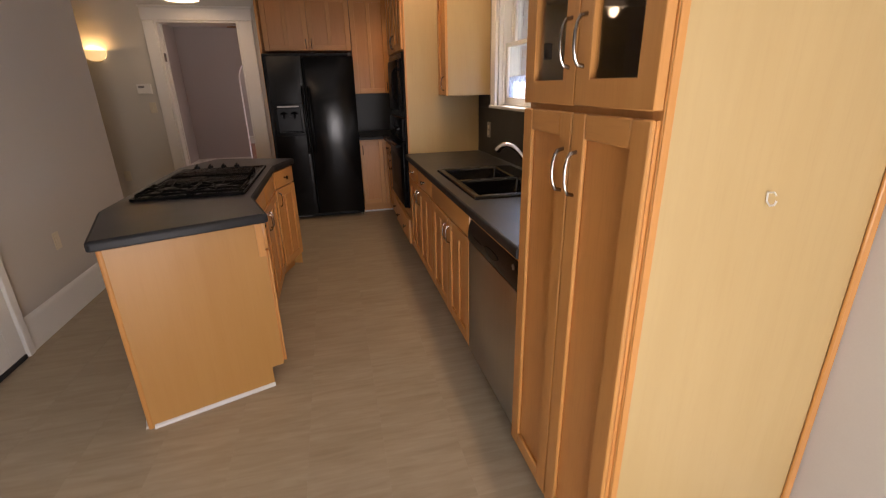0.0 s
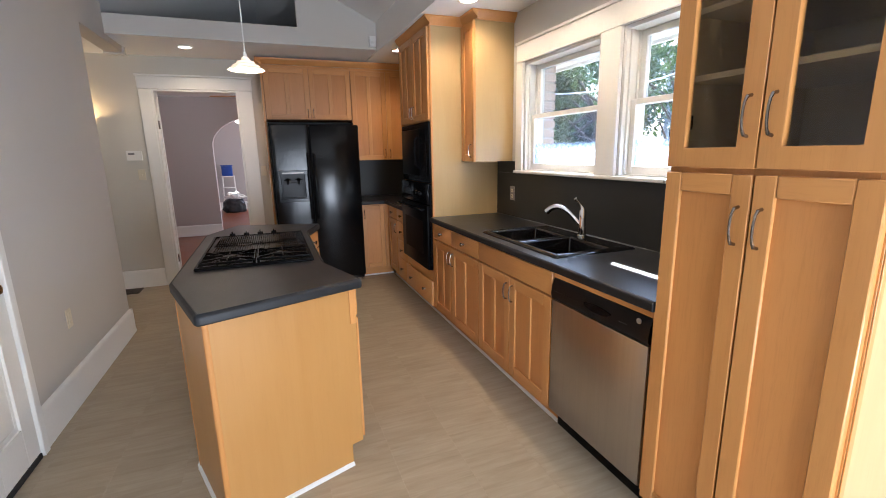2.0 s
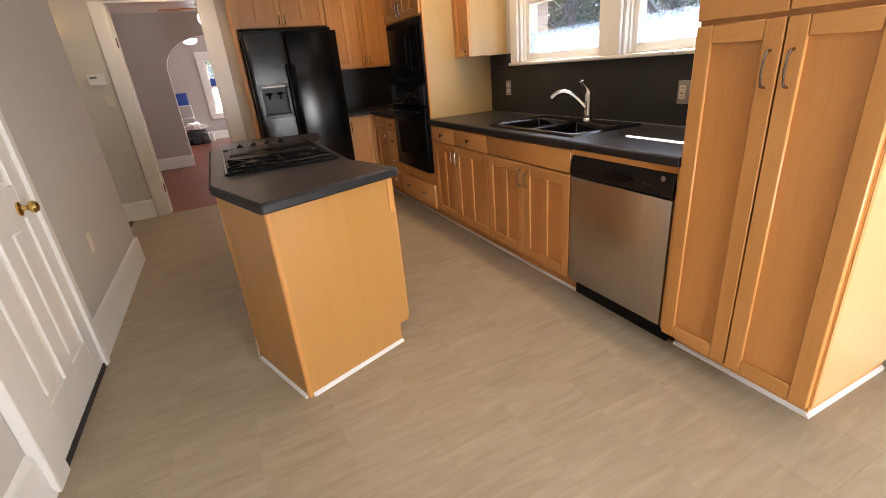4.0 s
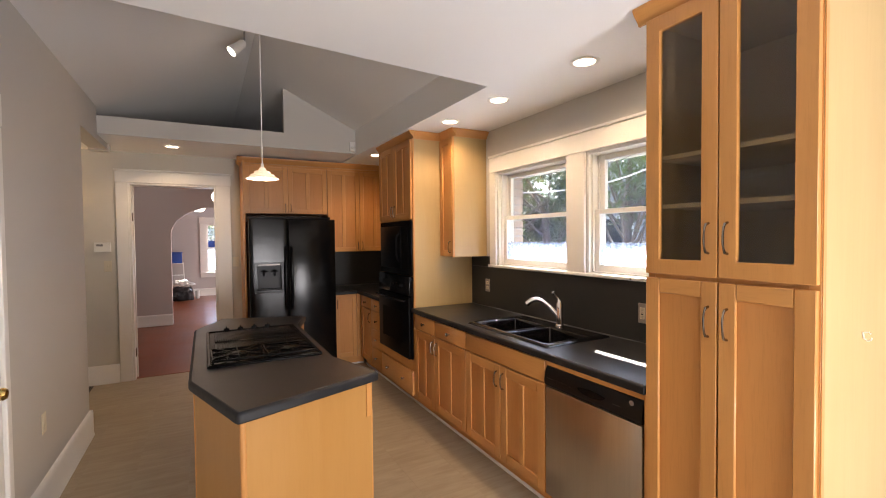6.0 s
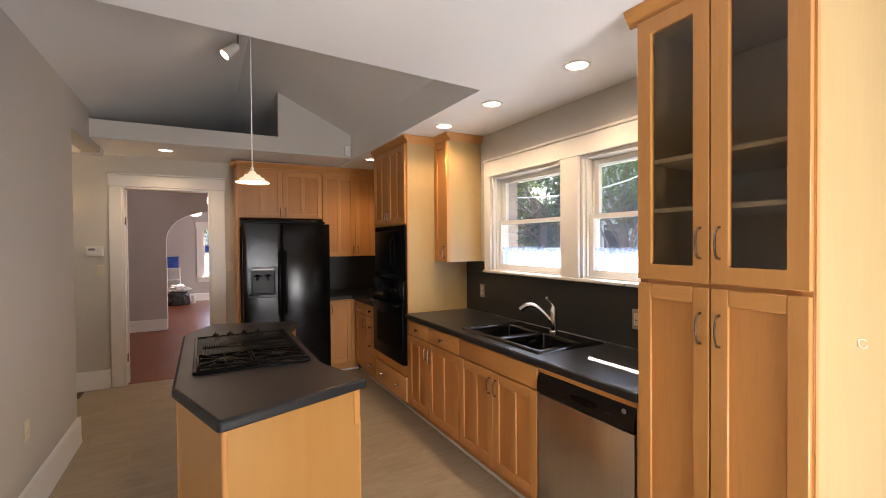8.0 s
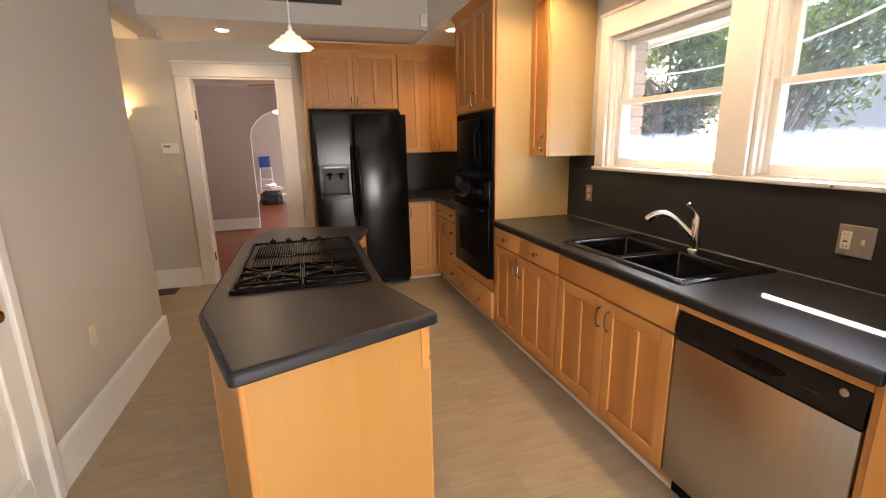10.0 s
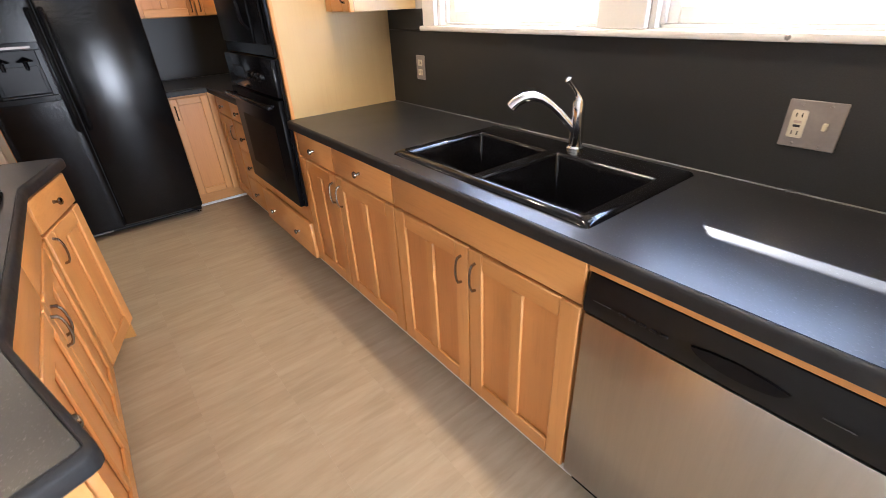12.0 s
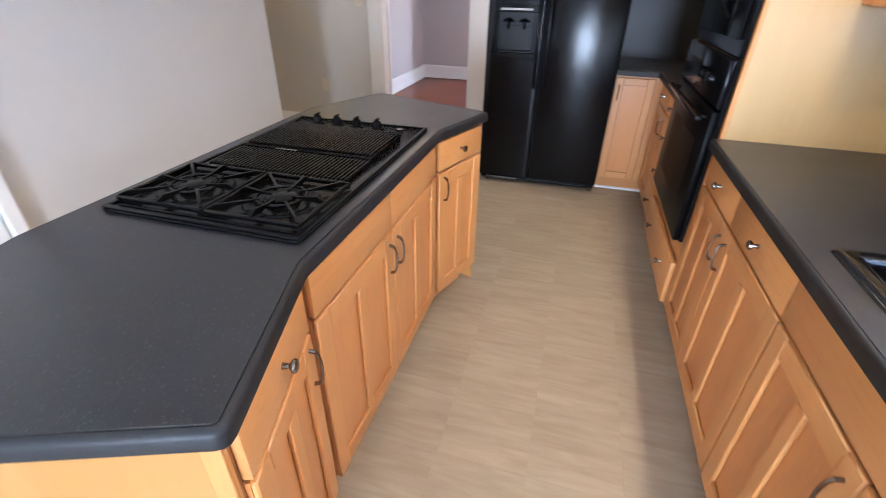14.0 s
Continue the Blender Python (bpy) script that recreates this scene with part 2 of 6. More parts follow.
def leaf_material(name, c0, c1):
    m, nt, bsdf = material(name)
    geo = nt.nodes.new("ShaderNodeNewGeometry")
    nt.links.new(ramp(nt, geo.outputs["Random Per Island"], 0.0, 1.0, c0, c1), bsdf.inputs["Base Color"])
    bsdf.inputs["Roughness"].default_value = 0.35
    tr = nt.nodes.new("ShaderNodeBsdfTranslucent")
    tr.inputs[0].default_value = (0.07, 0.13, 0.02, 1)
    mx = nt.nodes.new("ShaderNodeMixShader")
    mx.inputs[0].default_value = 0.25
    out = nt.nodes["Material Output"]
    nt.links.new(bsdf.outputs[0], mx.inputs[1])
    nt.links.new(tr.outputs[0], mx.inputs[2])
    nt.links.new(mx.outputs[0], out.inputs[0])
    return m


leaf_green = leaf_material("leaf_green", (0.030, 0.048, 0.010), (0.085, 0.115, 0.026))


def vinyl():
    """Vinyl tile: beige with short streaks, each tile a little different."""
    m, nt, bsdf = material("beige_streaked_vinyl")
    tc = nt.nodes.new("ShaderNodeTexCoord")
    oi = nt.nodes.new("ShaderNodeObjectInfo")
    geo = nt.nodes.new("ShaderNodeNewGeometry")
    add = nt.nodes.new("ShaderNodeMath")
    nt.links.new(oi.outputs["Random"], add.inputs[0])
    nt.links.new(geo.outputs["Random Per Island"], add.inputs[1])
    mul = nt.nodes.new("ShaderNodeMath")
    mul.operation, mul.inputs[1].default_value = "MULTIPLY", 19.0
    nt.links.new(add.outputs[0], mul.inputs[0])
    mp = nt.nodes.new("ShaderNodeMapping")
    mp.inputs["Scale"].default_value = (3.2, 26.0, 1.0)
    nt.links.new(tc.outputs["Object"], mp.inputs["Vector"])
    nt.links.new(mul.outputs[0], mp.inputs["Location"])
    streak = noise_node(nt, mp.outputs[0], 1.25, 5.0, 0.62, 0.6)
    mp2 = nt.nodes.new("ShaderNodeMapping")
    mp2.inputs["Scale"].default_value = (2.2, 6.0, 1.0)
    nt.links.new(tc.outputs["Object"], mp2.inputs["Vector"])
    nt.links.new(mul.outputs[0], mp2.inputs["Location"])
    cloud = noise_node(nt, mp2.outputs[0], 1.0, 3.0, 0.5, 0.3)
    a = ramp(nt, streak, 0.28, 0.72, (0.240, 0.185, 0.116), (0.450, 0.372, 0.266))
    b = ramp(nt, cloud, 0.3, 0.7, (0.325, 0.262, 0.176), (0.395, 0.326, 0.229))
    base = mix(nt, 0.55, a, b)
    tint = ramp(nt, add.outputs[0], 0.0, 2.0, (0.988, 0.988, 0.988), (1.0, 1.0, 1.0))
    nt.links.new(mix(nt, 1.0, base, tint, "MULTIPLY"), bsdf.inputs["Base Color"])
    bsdf.inputs["Roughness"].default_value = 0.46
    bump(nt, bsdf, streak, 0.10, 0.001)
    return m


floor_vinyl = vinyl()


def clear(name, tint, dust, rough=0.0, sun_band=0.0):
    """A glass pane: lets light through, mirrors a little, carries some dust that catches the sun, and can have a sunlit
    band painted in.
    """
    m, nt, bsdf = material(name)
    nt.nodes.remove(bsdf)
    tr = nt.nodes.new("ShaderNodeBsdfTransparent")
    tr.inputs[0].default_value = (*tint, 1)
    gl = nt.nodes.new("ShaderNodeBsdfGlossy")
    gl.inputs["Roughness"].default_value = rough
    lw = nt.nodes.new("ShaderNodeLayerWeight")
    lw.inputs[0].default_value = 0.5
    fifth = nt.nodes.new("ShaderNodeMath")
    fifth.operation, fifth.inputs[1].default_value = "POWER", 5.0
    fr = nt.nodes.new("ShaderNodeMath")
    fr.operation, fr.inputs[1].default_value, fr.inputs[2].default_value = "MULTIPLY_ADD", 0.93, 0.035
    nt.links.new(lw.outputs["Facing"], fifth.inputs[0])
    nt.links.new(fifth.outputs[0], fr.inputs[0])
    mx = nt.nodes.new("ShaderNodeMixShader")
    nt.links.new(fr.outputs[0], mx.inputs[0])
    nt.links.new(tr.outputs[0], mx.inputs[1])
    nt.links.new(gl.outputs[0], mx.inputs[2])
    last = mx
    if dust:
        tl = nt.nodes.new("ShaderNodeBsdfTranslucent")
        # cool tint gives the haze its bluish glow
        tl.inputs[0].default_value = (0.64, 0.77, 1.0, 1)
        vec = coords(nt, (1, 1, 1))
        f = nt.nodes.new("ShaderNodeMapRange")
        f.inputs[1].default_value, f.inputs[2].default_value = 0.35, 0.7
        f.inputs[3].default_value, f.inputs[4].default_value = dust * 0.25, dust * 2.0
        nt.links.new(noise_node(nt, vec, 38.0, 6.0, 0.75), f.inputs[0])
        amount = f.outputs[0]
        if sun_band:      # sunlit band below the eave's shadow, painted as extra haze
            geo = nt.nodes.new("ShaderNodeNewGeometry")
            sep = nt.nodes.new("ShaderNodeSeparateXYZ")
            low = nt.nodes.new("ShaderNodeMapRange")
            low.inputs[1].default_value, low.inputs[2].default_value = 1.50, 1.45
            low.inputs[3].default_value, low.inputs[4].default_value = 1.0, sun_band
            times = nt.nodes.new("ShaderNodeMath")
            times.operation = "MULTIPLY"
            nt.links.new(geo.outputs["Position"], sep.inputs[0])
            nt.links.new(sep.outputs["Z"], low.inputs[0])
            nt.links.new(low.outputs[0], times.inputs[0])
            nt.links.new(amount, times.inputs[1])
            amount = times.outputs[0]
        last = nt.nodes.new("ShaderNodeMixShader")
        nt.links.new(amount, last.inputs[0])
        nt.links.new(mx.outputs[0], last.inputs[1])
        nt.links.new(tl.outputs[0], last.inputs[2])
    nt.links.new(last.outputs[0], nt.nodes["Material Output"].inputs[0])
    return m


# real dust, plus a sunlit band painted into the lower panes
window_glass = clear("window_glass_dusty", (0.88, 0.90, 0.90), 0.045, sun_band=16.0)
cabinet_glass = clear("cabinet_glass_smoky", (0.86, 0.84, 0.80), 0.012, 0.02)


def glowing(name, colour, strength):
    m, nt, bsdf = material(name)
    bsdf.inputs["Base Color"].default_value = (0.8, 0.78, 0.74, 1)
    bsdf.inputs["Emission Color"].default_value = (*colour, 1)
    bsdf.inputs["Emission Strength"].default_value = strength
    return m


lamp_glow = glowing("lamp_glow", (1.0, 0.86, 0.66), 2.0)
shade_glow = glowing("lit_glass_shade", (1.0, 0.62, 0.32), 0.10)
sconce_glow = glowing("lit_sconce", (1.0, 0.66, 0.25), 0.2)
globe_glow = glowing("lit_globe", (1.0, 0.93, 0.82), 0.7)

# ---------------------------------------------------------------- building tools
origin = {}


def thing(name, at, label, category, group="", kind=""):
    ob = new(name)
    ob.empty_display_size = 0.1
    ob.location = at
    origin[ob.name] = Vector(at)
    return tagged(ob, label, category, group, kind)


def link_mesh(name, bm, mats):
    me = bpy.data.meshes.new(name)
    bmesh.ops.recalc_face_normals(bm, faces=bm.faces[:])
    for f in bm.faces:
        f.smooth = True
    bm.to_mesh(me)
    bm.free()
    me.set_sharp_from_angle(angle=radians(38))
    for m in (mats if isinstance(mats, (tuple, list)) else (mats,)):
        me.materials.append(m)
    return new(name, me)


def part(name, bm, mats, parent, label="", smooth=False):
    """One mesh under a thing or a part; bm is in world coordinates."""
    o = origin[parent.name]
    bmesh.ops.translate(bm, verts=bm.verts[:], vec=-o)
    if smooth:
        for f in bm.faces:
            f.smooth = True
    ob = link_mesh(name, bm, mats)
    ob.parent = parent
    origin[ob.name] = o
    return tagged(ob, label) if label else ob


def solid(name, bm, mats, label, category, kind="", group="", smooth=False):
    """A thing that is one mesh."""
    lo = Vector([min(v.co[i] for v in bm.verts) for i in range(3)])
    hi = Vector([max(v.co[i] for v in bm.verts) for i in range(3)])
    o = Vector(((lo.x + hi.x) / 2, (lo.y + hi.y) / 2, lo.z))
    bmesh.ops.translate(bm, verts=bm.verts[:], vec=-o)
    if smooth:
        for f in bm.faces:
            f.smooth = True
    ob = link_mesh(name, bm, mats)
    ob.location = o
    origin[ob.name] = o
    return tagged(ob, label, category, group, kind)


def box(bm, x0, x1, y0, y1, z0, z1, bev=0.0015, m=None, slot=0, seg=1):
    c = Matrix.Translation(((x0 + x1) / 2, (y0 + y1) / 2, (z0 + z1) / 2)) @ Matrix.Diagonal((abs(x1 - x0), abs(y1 - y0), abs(z1 - z0), 1))
    made = bmesh.ops.create_cube(bm, size=1.0, matrix=(m @ c) if m else c)
    verts = made["verts"]
    faces = list({f for v in verts for f in v.link_faces})
    for f in faces:
        f.material_index = slot
    if bev:
        edges = list({e for v in verts for e in v.link_edges})
        out = bmesh.ops.bevel(bm, geom=edges, offset=bev, segments=seg, affect="EDGES", profile=0.5, material=slot)
        for f in out["faces"]:
            f.material_index = slot
    return bm


def one(x0, x1, y0, y1, z0, z1, bev=0.0015, m=None, seg=1):
    return box(bmesh.new(), x0, x1, y0, y1, z0, z1, bev, m, 0, seg)


def prism(bm, pts, z0, z1, bev=0.0, seg=2, m=None, slot=0):
    """A flat polygon drawn up from z0 to z1, its upper and lower rims rounded."""
    m = m or Matrix()
    low = [bm.verts.new(m @ Vector((x, y, z0))) for x, y in pts]
    top = [bm.verts.new(m @ Vector((x, y, z1))) for x, y in pts]
    faces = [bm.faces.new(low[::-1]), bm.faces.new(top)]
    n = len(pts)
    for i in range(n):
        faces.append(bm.faces.new((low[i], low[(i + 1) % n], top[(i + 1) % n], top[i])))
    for f in faces:
        f.material_index = slot
    if bev:
        rim = [e for f in faces[:2] for e in f.edges]
        bmesh.ops.bevel(bm, geom=rim, offset=bev, segments=seg, affect="EDGES", profile=0.5)
    return bm


def lathe(bm, profile, m, seg=20, slot=0):
    rings = []
    for r, z in profile:
        rings.append([bm.verts.new(m @ Vector((r * math.cos(a), r * math.sin(a), z))) for a in [2 * math.pi * i / seg for i in range(seg)]])
    for a, b in zip(rings, rings[1:]):
        for i in range(seg):
            f = bm.faces.new((a[i], a[(i + 1) % seg], b[(i + 1) % seg], b[i]))
            f.smooth, f.material_index = True, slot
    for ring in (rings[0], rings[-1]):
        bm.faces.new(ring).material_index = slot
    return bm


def tube(bm, pts, radius, seg=10, slot=0):
    """A round bar along a line of points; radius may be one number or one a point."""
    pts = [Vector(p) for p in pts]
    rad = radius if isinstance(radius, (list, tuple)) else [radius] * len(pts)
    rings, side = [], None
    for i, p in enumerate(pts):
        d = (pts[min(i + 1, len(pts) - 1)] - pts[max(i - 1, 0)]).normalized()
        if side is None:
            side = d.orthogonal().normalized()
        side = (side - d * side.dot(d)).normalized()
        up = d.cross(side)
        rings.append([bm.verts.new(p + rad[i] * (math.cos(a) * side + math.sin(a) * up)) for a in [2 * math.pi * k / seg for k in range(seg)]])
    for a, b in zip(rings, rings[1:]):
        for i in range(seg):
            f = bm.faces.new((a[i], a[(i + 1) % seg], b[(i + 1) % seg], b[i]))
            f.smooth, f.material_index = True, slot
    bm.faces.new(rings[0][::-1])
    bm.faces.new(rings[-1])
    return bm


def sweep(bm, profile, p0, p1, out, slot=0):
    """A moulding: profile points (outward, up) drawn from p0 to p1; out is the outward direction."""
    p0, p1, out = Vector(p0), Vector(p1), Vector(out)
    a = [bm.verts.new(p0 + out * u + Vector((0, 0, v))) for u, v in profile]
    b = [bm.verts.new(p1 + out * u + Vector((0, 0, v))) for u, v in profile]
    n = len(profile)
    for i in range(n):
        bm.faces.new((a[i], a[(i + 1) % n], b[(i + 1) % n], b[i])).material_index = slot
    bm.faces.new(a[::-1]).material_index = slot
    bm.faces.new(b).material_index = slot
    return bm


def face(x, y, rz):
    """A cabinet front: local x runs to the right as one looks at it, local -y comes out of it, z is up."""
    return pose(x, y, 0, 0, 0, rz)


# ---------------------------------------------------------------- joinery
up = pose(0, 0, 0, 90, 0, 0)          # stands a flat drawing upright


def bow_handle(m, x, z0, z1, parent, out=0.026, label="satin nickel bow handle"):
    pts = []
    n = 9
    for i in range(n):
        a = math.pi * i / (n - 1)
        pts.append(m @ Vector((x, -out * math.sin(a) ** 0.55 if 0 < i < n - 1 else 0.0, z0 + (z1 - z0) * (0.5 - 0.5 * math.cos(a)))))
    bm = tube(bmesh.new(), pts, [0.0052] * 2 + [0.0040] * (n - 4) + [0.0052] * 2, 8)
    return part("handle", bm, nickel, parent, label)


def knob(m, x, z, parent, mat=None):
    rot = m @ Matrix.Translation((x, 0, z)) @ Matrix.Rotation(radians(90), 4, "X")
    prof = [(0.007, 0.0), (0.006, 0.008), (0.005, 0.013), (0.012, 0.018), (0.0145, 0.022), (0.0135, 0.027), (0.007, 0.030)]
    return part("knob", lathe(bmesh.new(), prof, rot, 14), mat or nickel, parent, "satin nickel knob")


def shaker(m, x0, x1, z0, z1, parent, grain_h, mullion=True, glass=False, rail=0.062, name="door", thick=0.022, panel_mat=None):
    """A framed door with recessed panels; its front lies at local y = -thick."""
    s = rail
    c = (x0 + x1) / 2
    if glass:
        bm = bmesh.new()
        ring = [[bm.verts.new(m @ Vector((x, y, z))) for x, z in ((a, e), (b, e), (b, f), (a, f))]
                for a, b, e, f, y in ((x0, x1, z0, z1, 0), (x0, x1, z0, z1, -thick), (x0 + s, x1 - s, z0 + s, z1 - s, -thick), (x0 + s, x1 - s, z0 + s, z1 - s, 0))]
        for q in range(4):
            for k in range(4):
                bm.faces.new((ring[q][k], ring[q][(k + 1) % 4], ring[(q + 1) % 4][(k + 1) % 4], ring[(q + 1) % 4][k]))
        bmesh.ops.recalc_face_normals(bm, faces=bm.faces[:])
        bmesh.ops.bevel(bm, geom=[e for e in bm.edges if e.calc_face_angle(0) > 0.5], offset=0.002, segments=1, affect="EDGES")
        door = part(name, bm, maple_z, parent)
        pane = part("pane", one(x0 + s - 0.001, x1 - s + 0.001, -0.011, -0.007, z0 + s - 0.001, z1 - s + 0.001, 0, m), cabinet_glass, door, "smoky glass pane")
        pane.visible_shadow = False
        return door
    door = part(name, one(x0 + 0.002, x1 - 0.002, -0.009, 0, z0 + 0.002, z1 - 0.002, 0, m), panel_mat or maple_panel, parent)
    for a, b in ((x0, x0 + s), (x1 - s, x1)):
        part("stile", one(a, b, -thick, -0.0092, z0, z1, 0.0035, m), maple_z, door)
    for a, b in ((z0, z0 + s), (z1 - s, z1)):
        part("rail", one(x0 + s + 0.0003, x1 - s - 0.0003, -thick + 0.0006, -0.0092, a, b, 0.0035, m), grain_h, door)
    if mullion:
        part("mullion", one(c - 0.022, c + 0.022, -thick + 0.0006, -0.0092, z0 + s + 0.0003, z1 - s - 0.0003, 0.0035, m), maple_z, door)
    return door


def drawer_front(m, x0, x1, z0, z1, parent, grain_h, name="drawer_front", thick=0.02):
    return part(name, one(x0, x1, -thick, 0, z0, z1, 0.004, m, 2), grain_h, parent)


CROWN = [(0, 0), (0.008, 0), (0.012, 0.010), (0.030, 0.030), (0.042, 0.046), (0.046, 0.052), (0.046, 0.064), (0, 0.064)]

# ---------------------------------------------------------------- the large structure
XW, XE, YN, ZC = -1.80, 1.30, 6.26, 2.48


def wall(name, boxes, mat, label):
    bm = bmesh.new()
    for b in boxes:
        box(bm, *b, 0)
    return solid(name, bm, mat, label, "wall", "structure")


W1, W2 = (2.705, 3.572), (1.672, 2.538)      # the two window openings along y
WZ = (1.29, 2.098)
wall_east = wall("wall_east", [
    (XE, 1.48, -1.5, 6.42, -0.3, WZ[0]), (XE, 1.48, -1.5, 6.42, WZ[1], 3.0),
    (XE, 1.48, -1.5, W2[0], WZ[0], WZ[1]), (XE, 1.48, W2[1], W1[0], WZ[0], WZ[1]), (XE, 1.48, W1[1], 6.42, WZ[0], WZ[1])],
    wall_paint, "warm grey painted wall with two windows")
wall_west = wall("wall_west", [
    (-1.94, XW, -1.5, 2.22, 0, 2.9), (-1.94, XW, 2.22, 2.99, 2.05, 2.9), (-1.94, XW, 2.99, 4.74, 0, 2.9), (-1.94, XW, 4.74, 5.35, 2.44, 2.9), (-1.94, XW, 5.35, 5.84, 2.44, 2.502), (-1.955, XW + 0.015, 5.84, 5.90, 2.425, 2.502)],
    wall_paint, "warm grey painted wall that ends at an open corner")
wall_north = wall("wall_north", [
    (-3.2, -1.690, YN, 6.42, 0, 2.6), (-1.690, -0.842, YN, 6.42, 2.165, 2.6), (-0.842, XE, YN, 6.42, 0, 2.6)],
    far_paint, "beige painted wall with a cased doorway")
wall("wall_south", [(-1.94, -0.17, -1.50, -1.40, 0, 2.6), (0.67, 1.30, -1.50, -1.40, 0, 2.6), (-0.17, 0.67, -1.50, -1.40, 0, 0.12), (-0.17, 0.67, -1.50, -1.40, 1.44, 2.6)],
     wall_paint, "warm grey wall with a tall opening to daylight")
wall("wall_alcove", [(-3.34, -3.2, 4.5, 6.42, 0, 2.6), (-3.2, -1.94, 4.5, 4.66, 0, 2.6)], far_paint, "beige walls of the side passage")

bm = bmesh.new()
prism(bm, [(-1.94, -1.5), (1.48, -1.5), (1.48, 2.70), (0.62, 2.70), (-1.80, 2.46), (-1.94, 2.46)], ZC, 2.80)
prism(bm, [(0.62, 2.70), (1.48, 2.70), (1.48, 6.42), (0.58, 6.42), (0.58, 5.36)], ZC, 2.80)
prism(bm, [(-3.34, 5.36), (0.58, 5.36), (0.58, 6.26), (-3.34, 6.26)], 2.50, 2.60)
prism(bm, [(-3.34, 4.5), (-1.94, 4.5), (-1.94, 5.36), (-3.34, 5.36)], 2.50, 2.60)
solid("ceiling", bm, ceiling_paint, "flat white painted ceiling round a raised vault", "ceiling", "structure")

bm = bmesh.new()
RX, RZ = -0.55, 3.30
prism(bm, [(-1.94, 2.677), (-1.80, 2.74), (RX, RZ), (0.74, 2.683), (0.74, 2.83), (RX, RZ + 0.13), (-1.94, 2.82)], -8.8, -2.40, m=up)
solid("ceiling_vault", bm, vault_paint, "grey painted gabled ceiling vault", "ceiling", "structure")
bm = bmesh.new()
prism(bm, [(-1.80, 2.50), (0.60, 2.50), (0.60, 2.77), (-0.20, 3.15), (-0.20, 2.665), (-1.80, 2.665)], -5.45, -5.35, m=up)
prism(bm, [(-1.94, 2.60), (0.74, 2.60), (RX, RZ + 0.05)], -8.8, -8.7, m=up)
# unseen attic sides, added to keep sky light out of the vault
box(bm, -2.02, -1.94, 5.30, 8.8, 2.55, 2.83, 0)
box(bm, 0.74, 0.82, 6.40, 8.8, 2.55, 2.83, 0)
prism(bm, [(-1.94, 2.60), (0.62, 2.60), (0.62, 2.74), (RX, RZ), (-1.80, 2.74)], -2.44, -2.40, m=up)
solid("wall_gable", bm, wall_paint, "grey gable wall with a tall notch above a beam", "wall", "structure")

# rooms beyond the doorway
wall("wall_middle_west", [(-2.60, -2.45, 6.42, 14.3, 0, 2.6)], mauve_paint, "mauve grey wall of the rooms beyond")
# out of view; both openings are added to hold the fill lamps
wall("wall_middle_east", [(2.2, 2.35, 6.42, 14.3, 0, 0.8), (2.2, 2.35, 6.42, 14.3, 2.3, 2.6), (2.2, 2.35, 6.42, 7.4, 0.8, 2.3),
                          (2.2, 2.35, 8.8, 11.4, 0.8, 2.3), (2.2, 2.35, 13.0, 14.3, 0.8, 2.3)], mauve_paint, "unseen mauve grey wall with two openings added for fill light")
bm = bmesh.new()
arch = [(-1.51 + 0.78 - 0.78 * math.cos(math.pi * i / 24), 1.62 + 0.53 * math.sin(math.pi * i / 24)) for i in range(25)]
prism(bm, [(-2.45, 0), (-1.51, 0)] + arch + [(0.05, 0), (2.2, 0), (2.2, 2.6), (-2.45, 2.6)], -9.93, -9.78, m=up)
solid("wall_arch", bm, mauve_paint, "mauve grey wall with a plastered archway", "wall", "structure")
wall("wall_far", [(-2.45, -0.93, 14.2, 14.35, 0, 2.6), (-0.35, 2.2, 14.2, 14.35, 0, 2.6), (-0.93, -0.35, 14.2, 14.35, 0, 0.64), (-0.93, -0.35, 14.2, 14.35, 1.97, 2.6)],
     mauve_paint, "pale grey end wall with a tall window")
solid("ceiling_rooms_beyond", one(-2.6, 2.35, 6.42, 14.35, 2.49, 2.6, 0), ceiling_paint, "white ceiling of the rooms beyond", "ceiling", "structure")
hard = solid("floor_rooms_beyond", one(-2.6, 2.35, 6.34, 14.35, -0.2, -0.012, 0), redwood_floor, "reddish brown hardwood floor in narrow boards", "floor", "structure")
solid("threshold", one(-1.690, -0.842, 6.30, 6.37, -0.01, 0.004, 0.003), redwood_floor, "dark wooden threshold strip", "threshold", "structure")

# baseboards, with a bevelled top and a shoe strip
BASE = [(0, 0), (0.030, 0), (0.030, 0.012), (0.022, 0.024), (0.020, 0.165), (0.016, 0.180), (0.008, 0.196), (0, 0.200)]
for p0, p1, out in [
        ((XW, -1.40, 0), (XW, 2.112, 0), (1, 0, 0)), ((XW, 3.042, 0), (XW, 4.742, 0), (1, 0, 0)), ((-1.78, 4.742, 0), (-1.94, 4.742, 0), (0, 1, 0)),
        ((-1.812, YN, 0), (-3.2, YN, 0), (0, -1, 0)), ((-0.62, YN, 0), (-0.684, YN, 0), (0, -1, 0)), ((XE, 0.985, 0), (XE, -1.40, 0), (-1, 0, 0)),
        ((-2.45, 6.42, 0), (-2.45, 9.78, 0), (1, 0, 0)), ((-2.45, 9.78, 0), (-1.51, 9.78, 0), (0, -1, 0)), ((-2.45, 14.2, 0), (2.2, 14.2, 0), (0, -1, 0)), ((-2.45, 9.93, 0), (-2.45, 14.2, 0), (1, 0, 0))]:
    solid("baseboard", sweep(bmesh.new(), BASE, p0, p1, out), white_trim, "tall white painted baseboard", "baseboard", "structure", "baseboards")

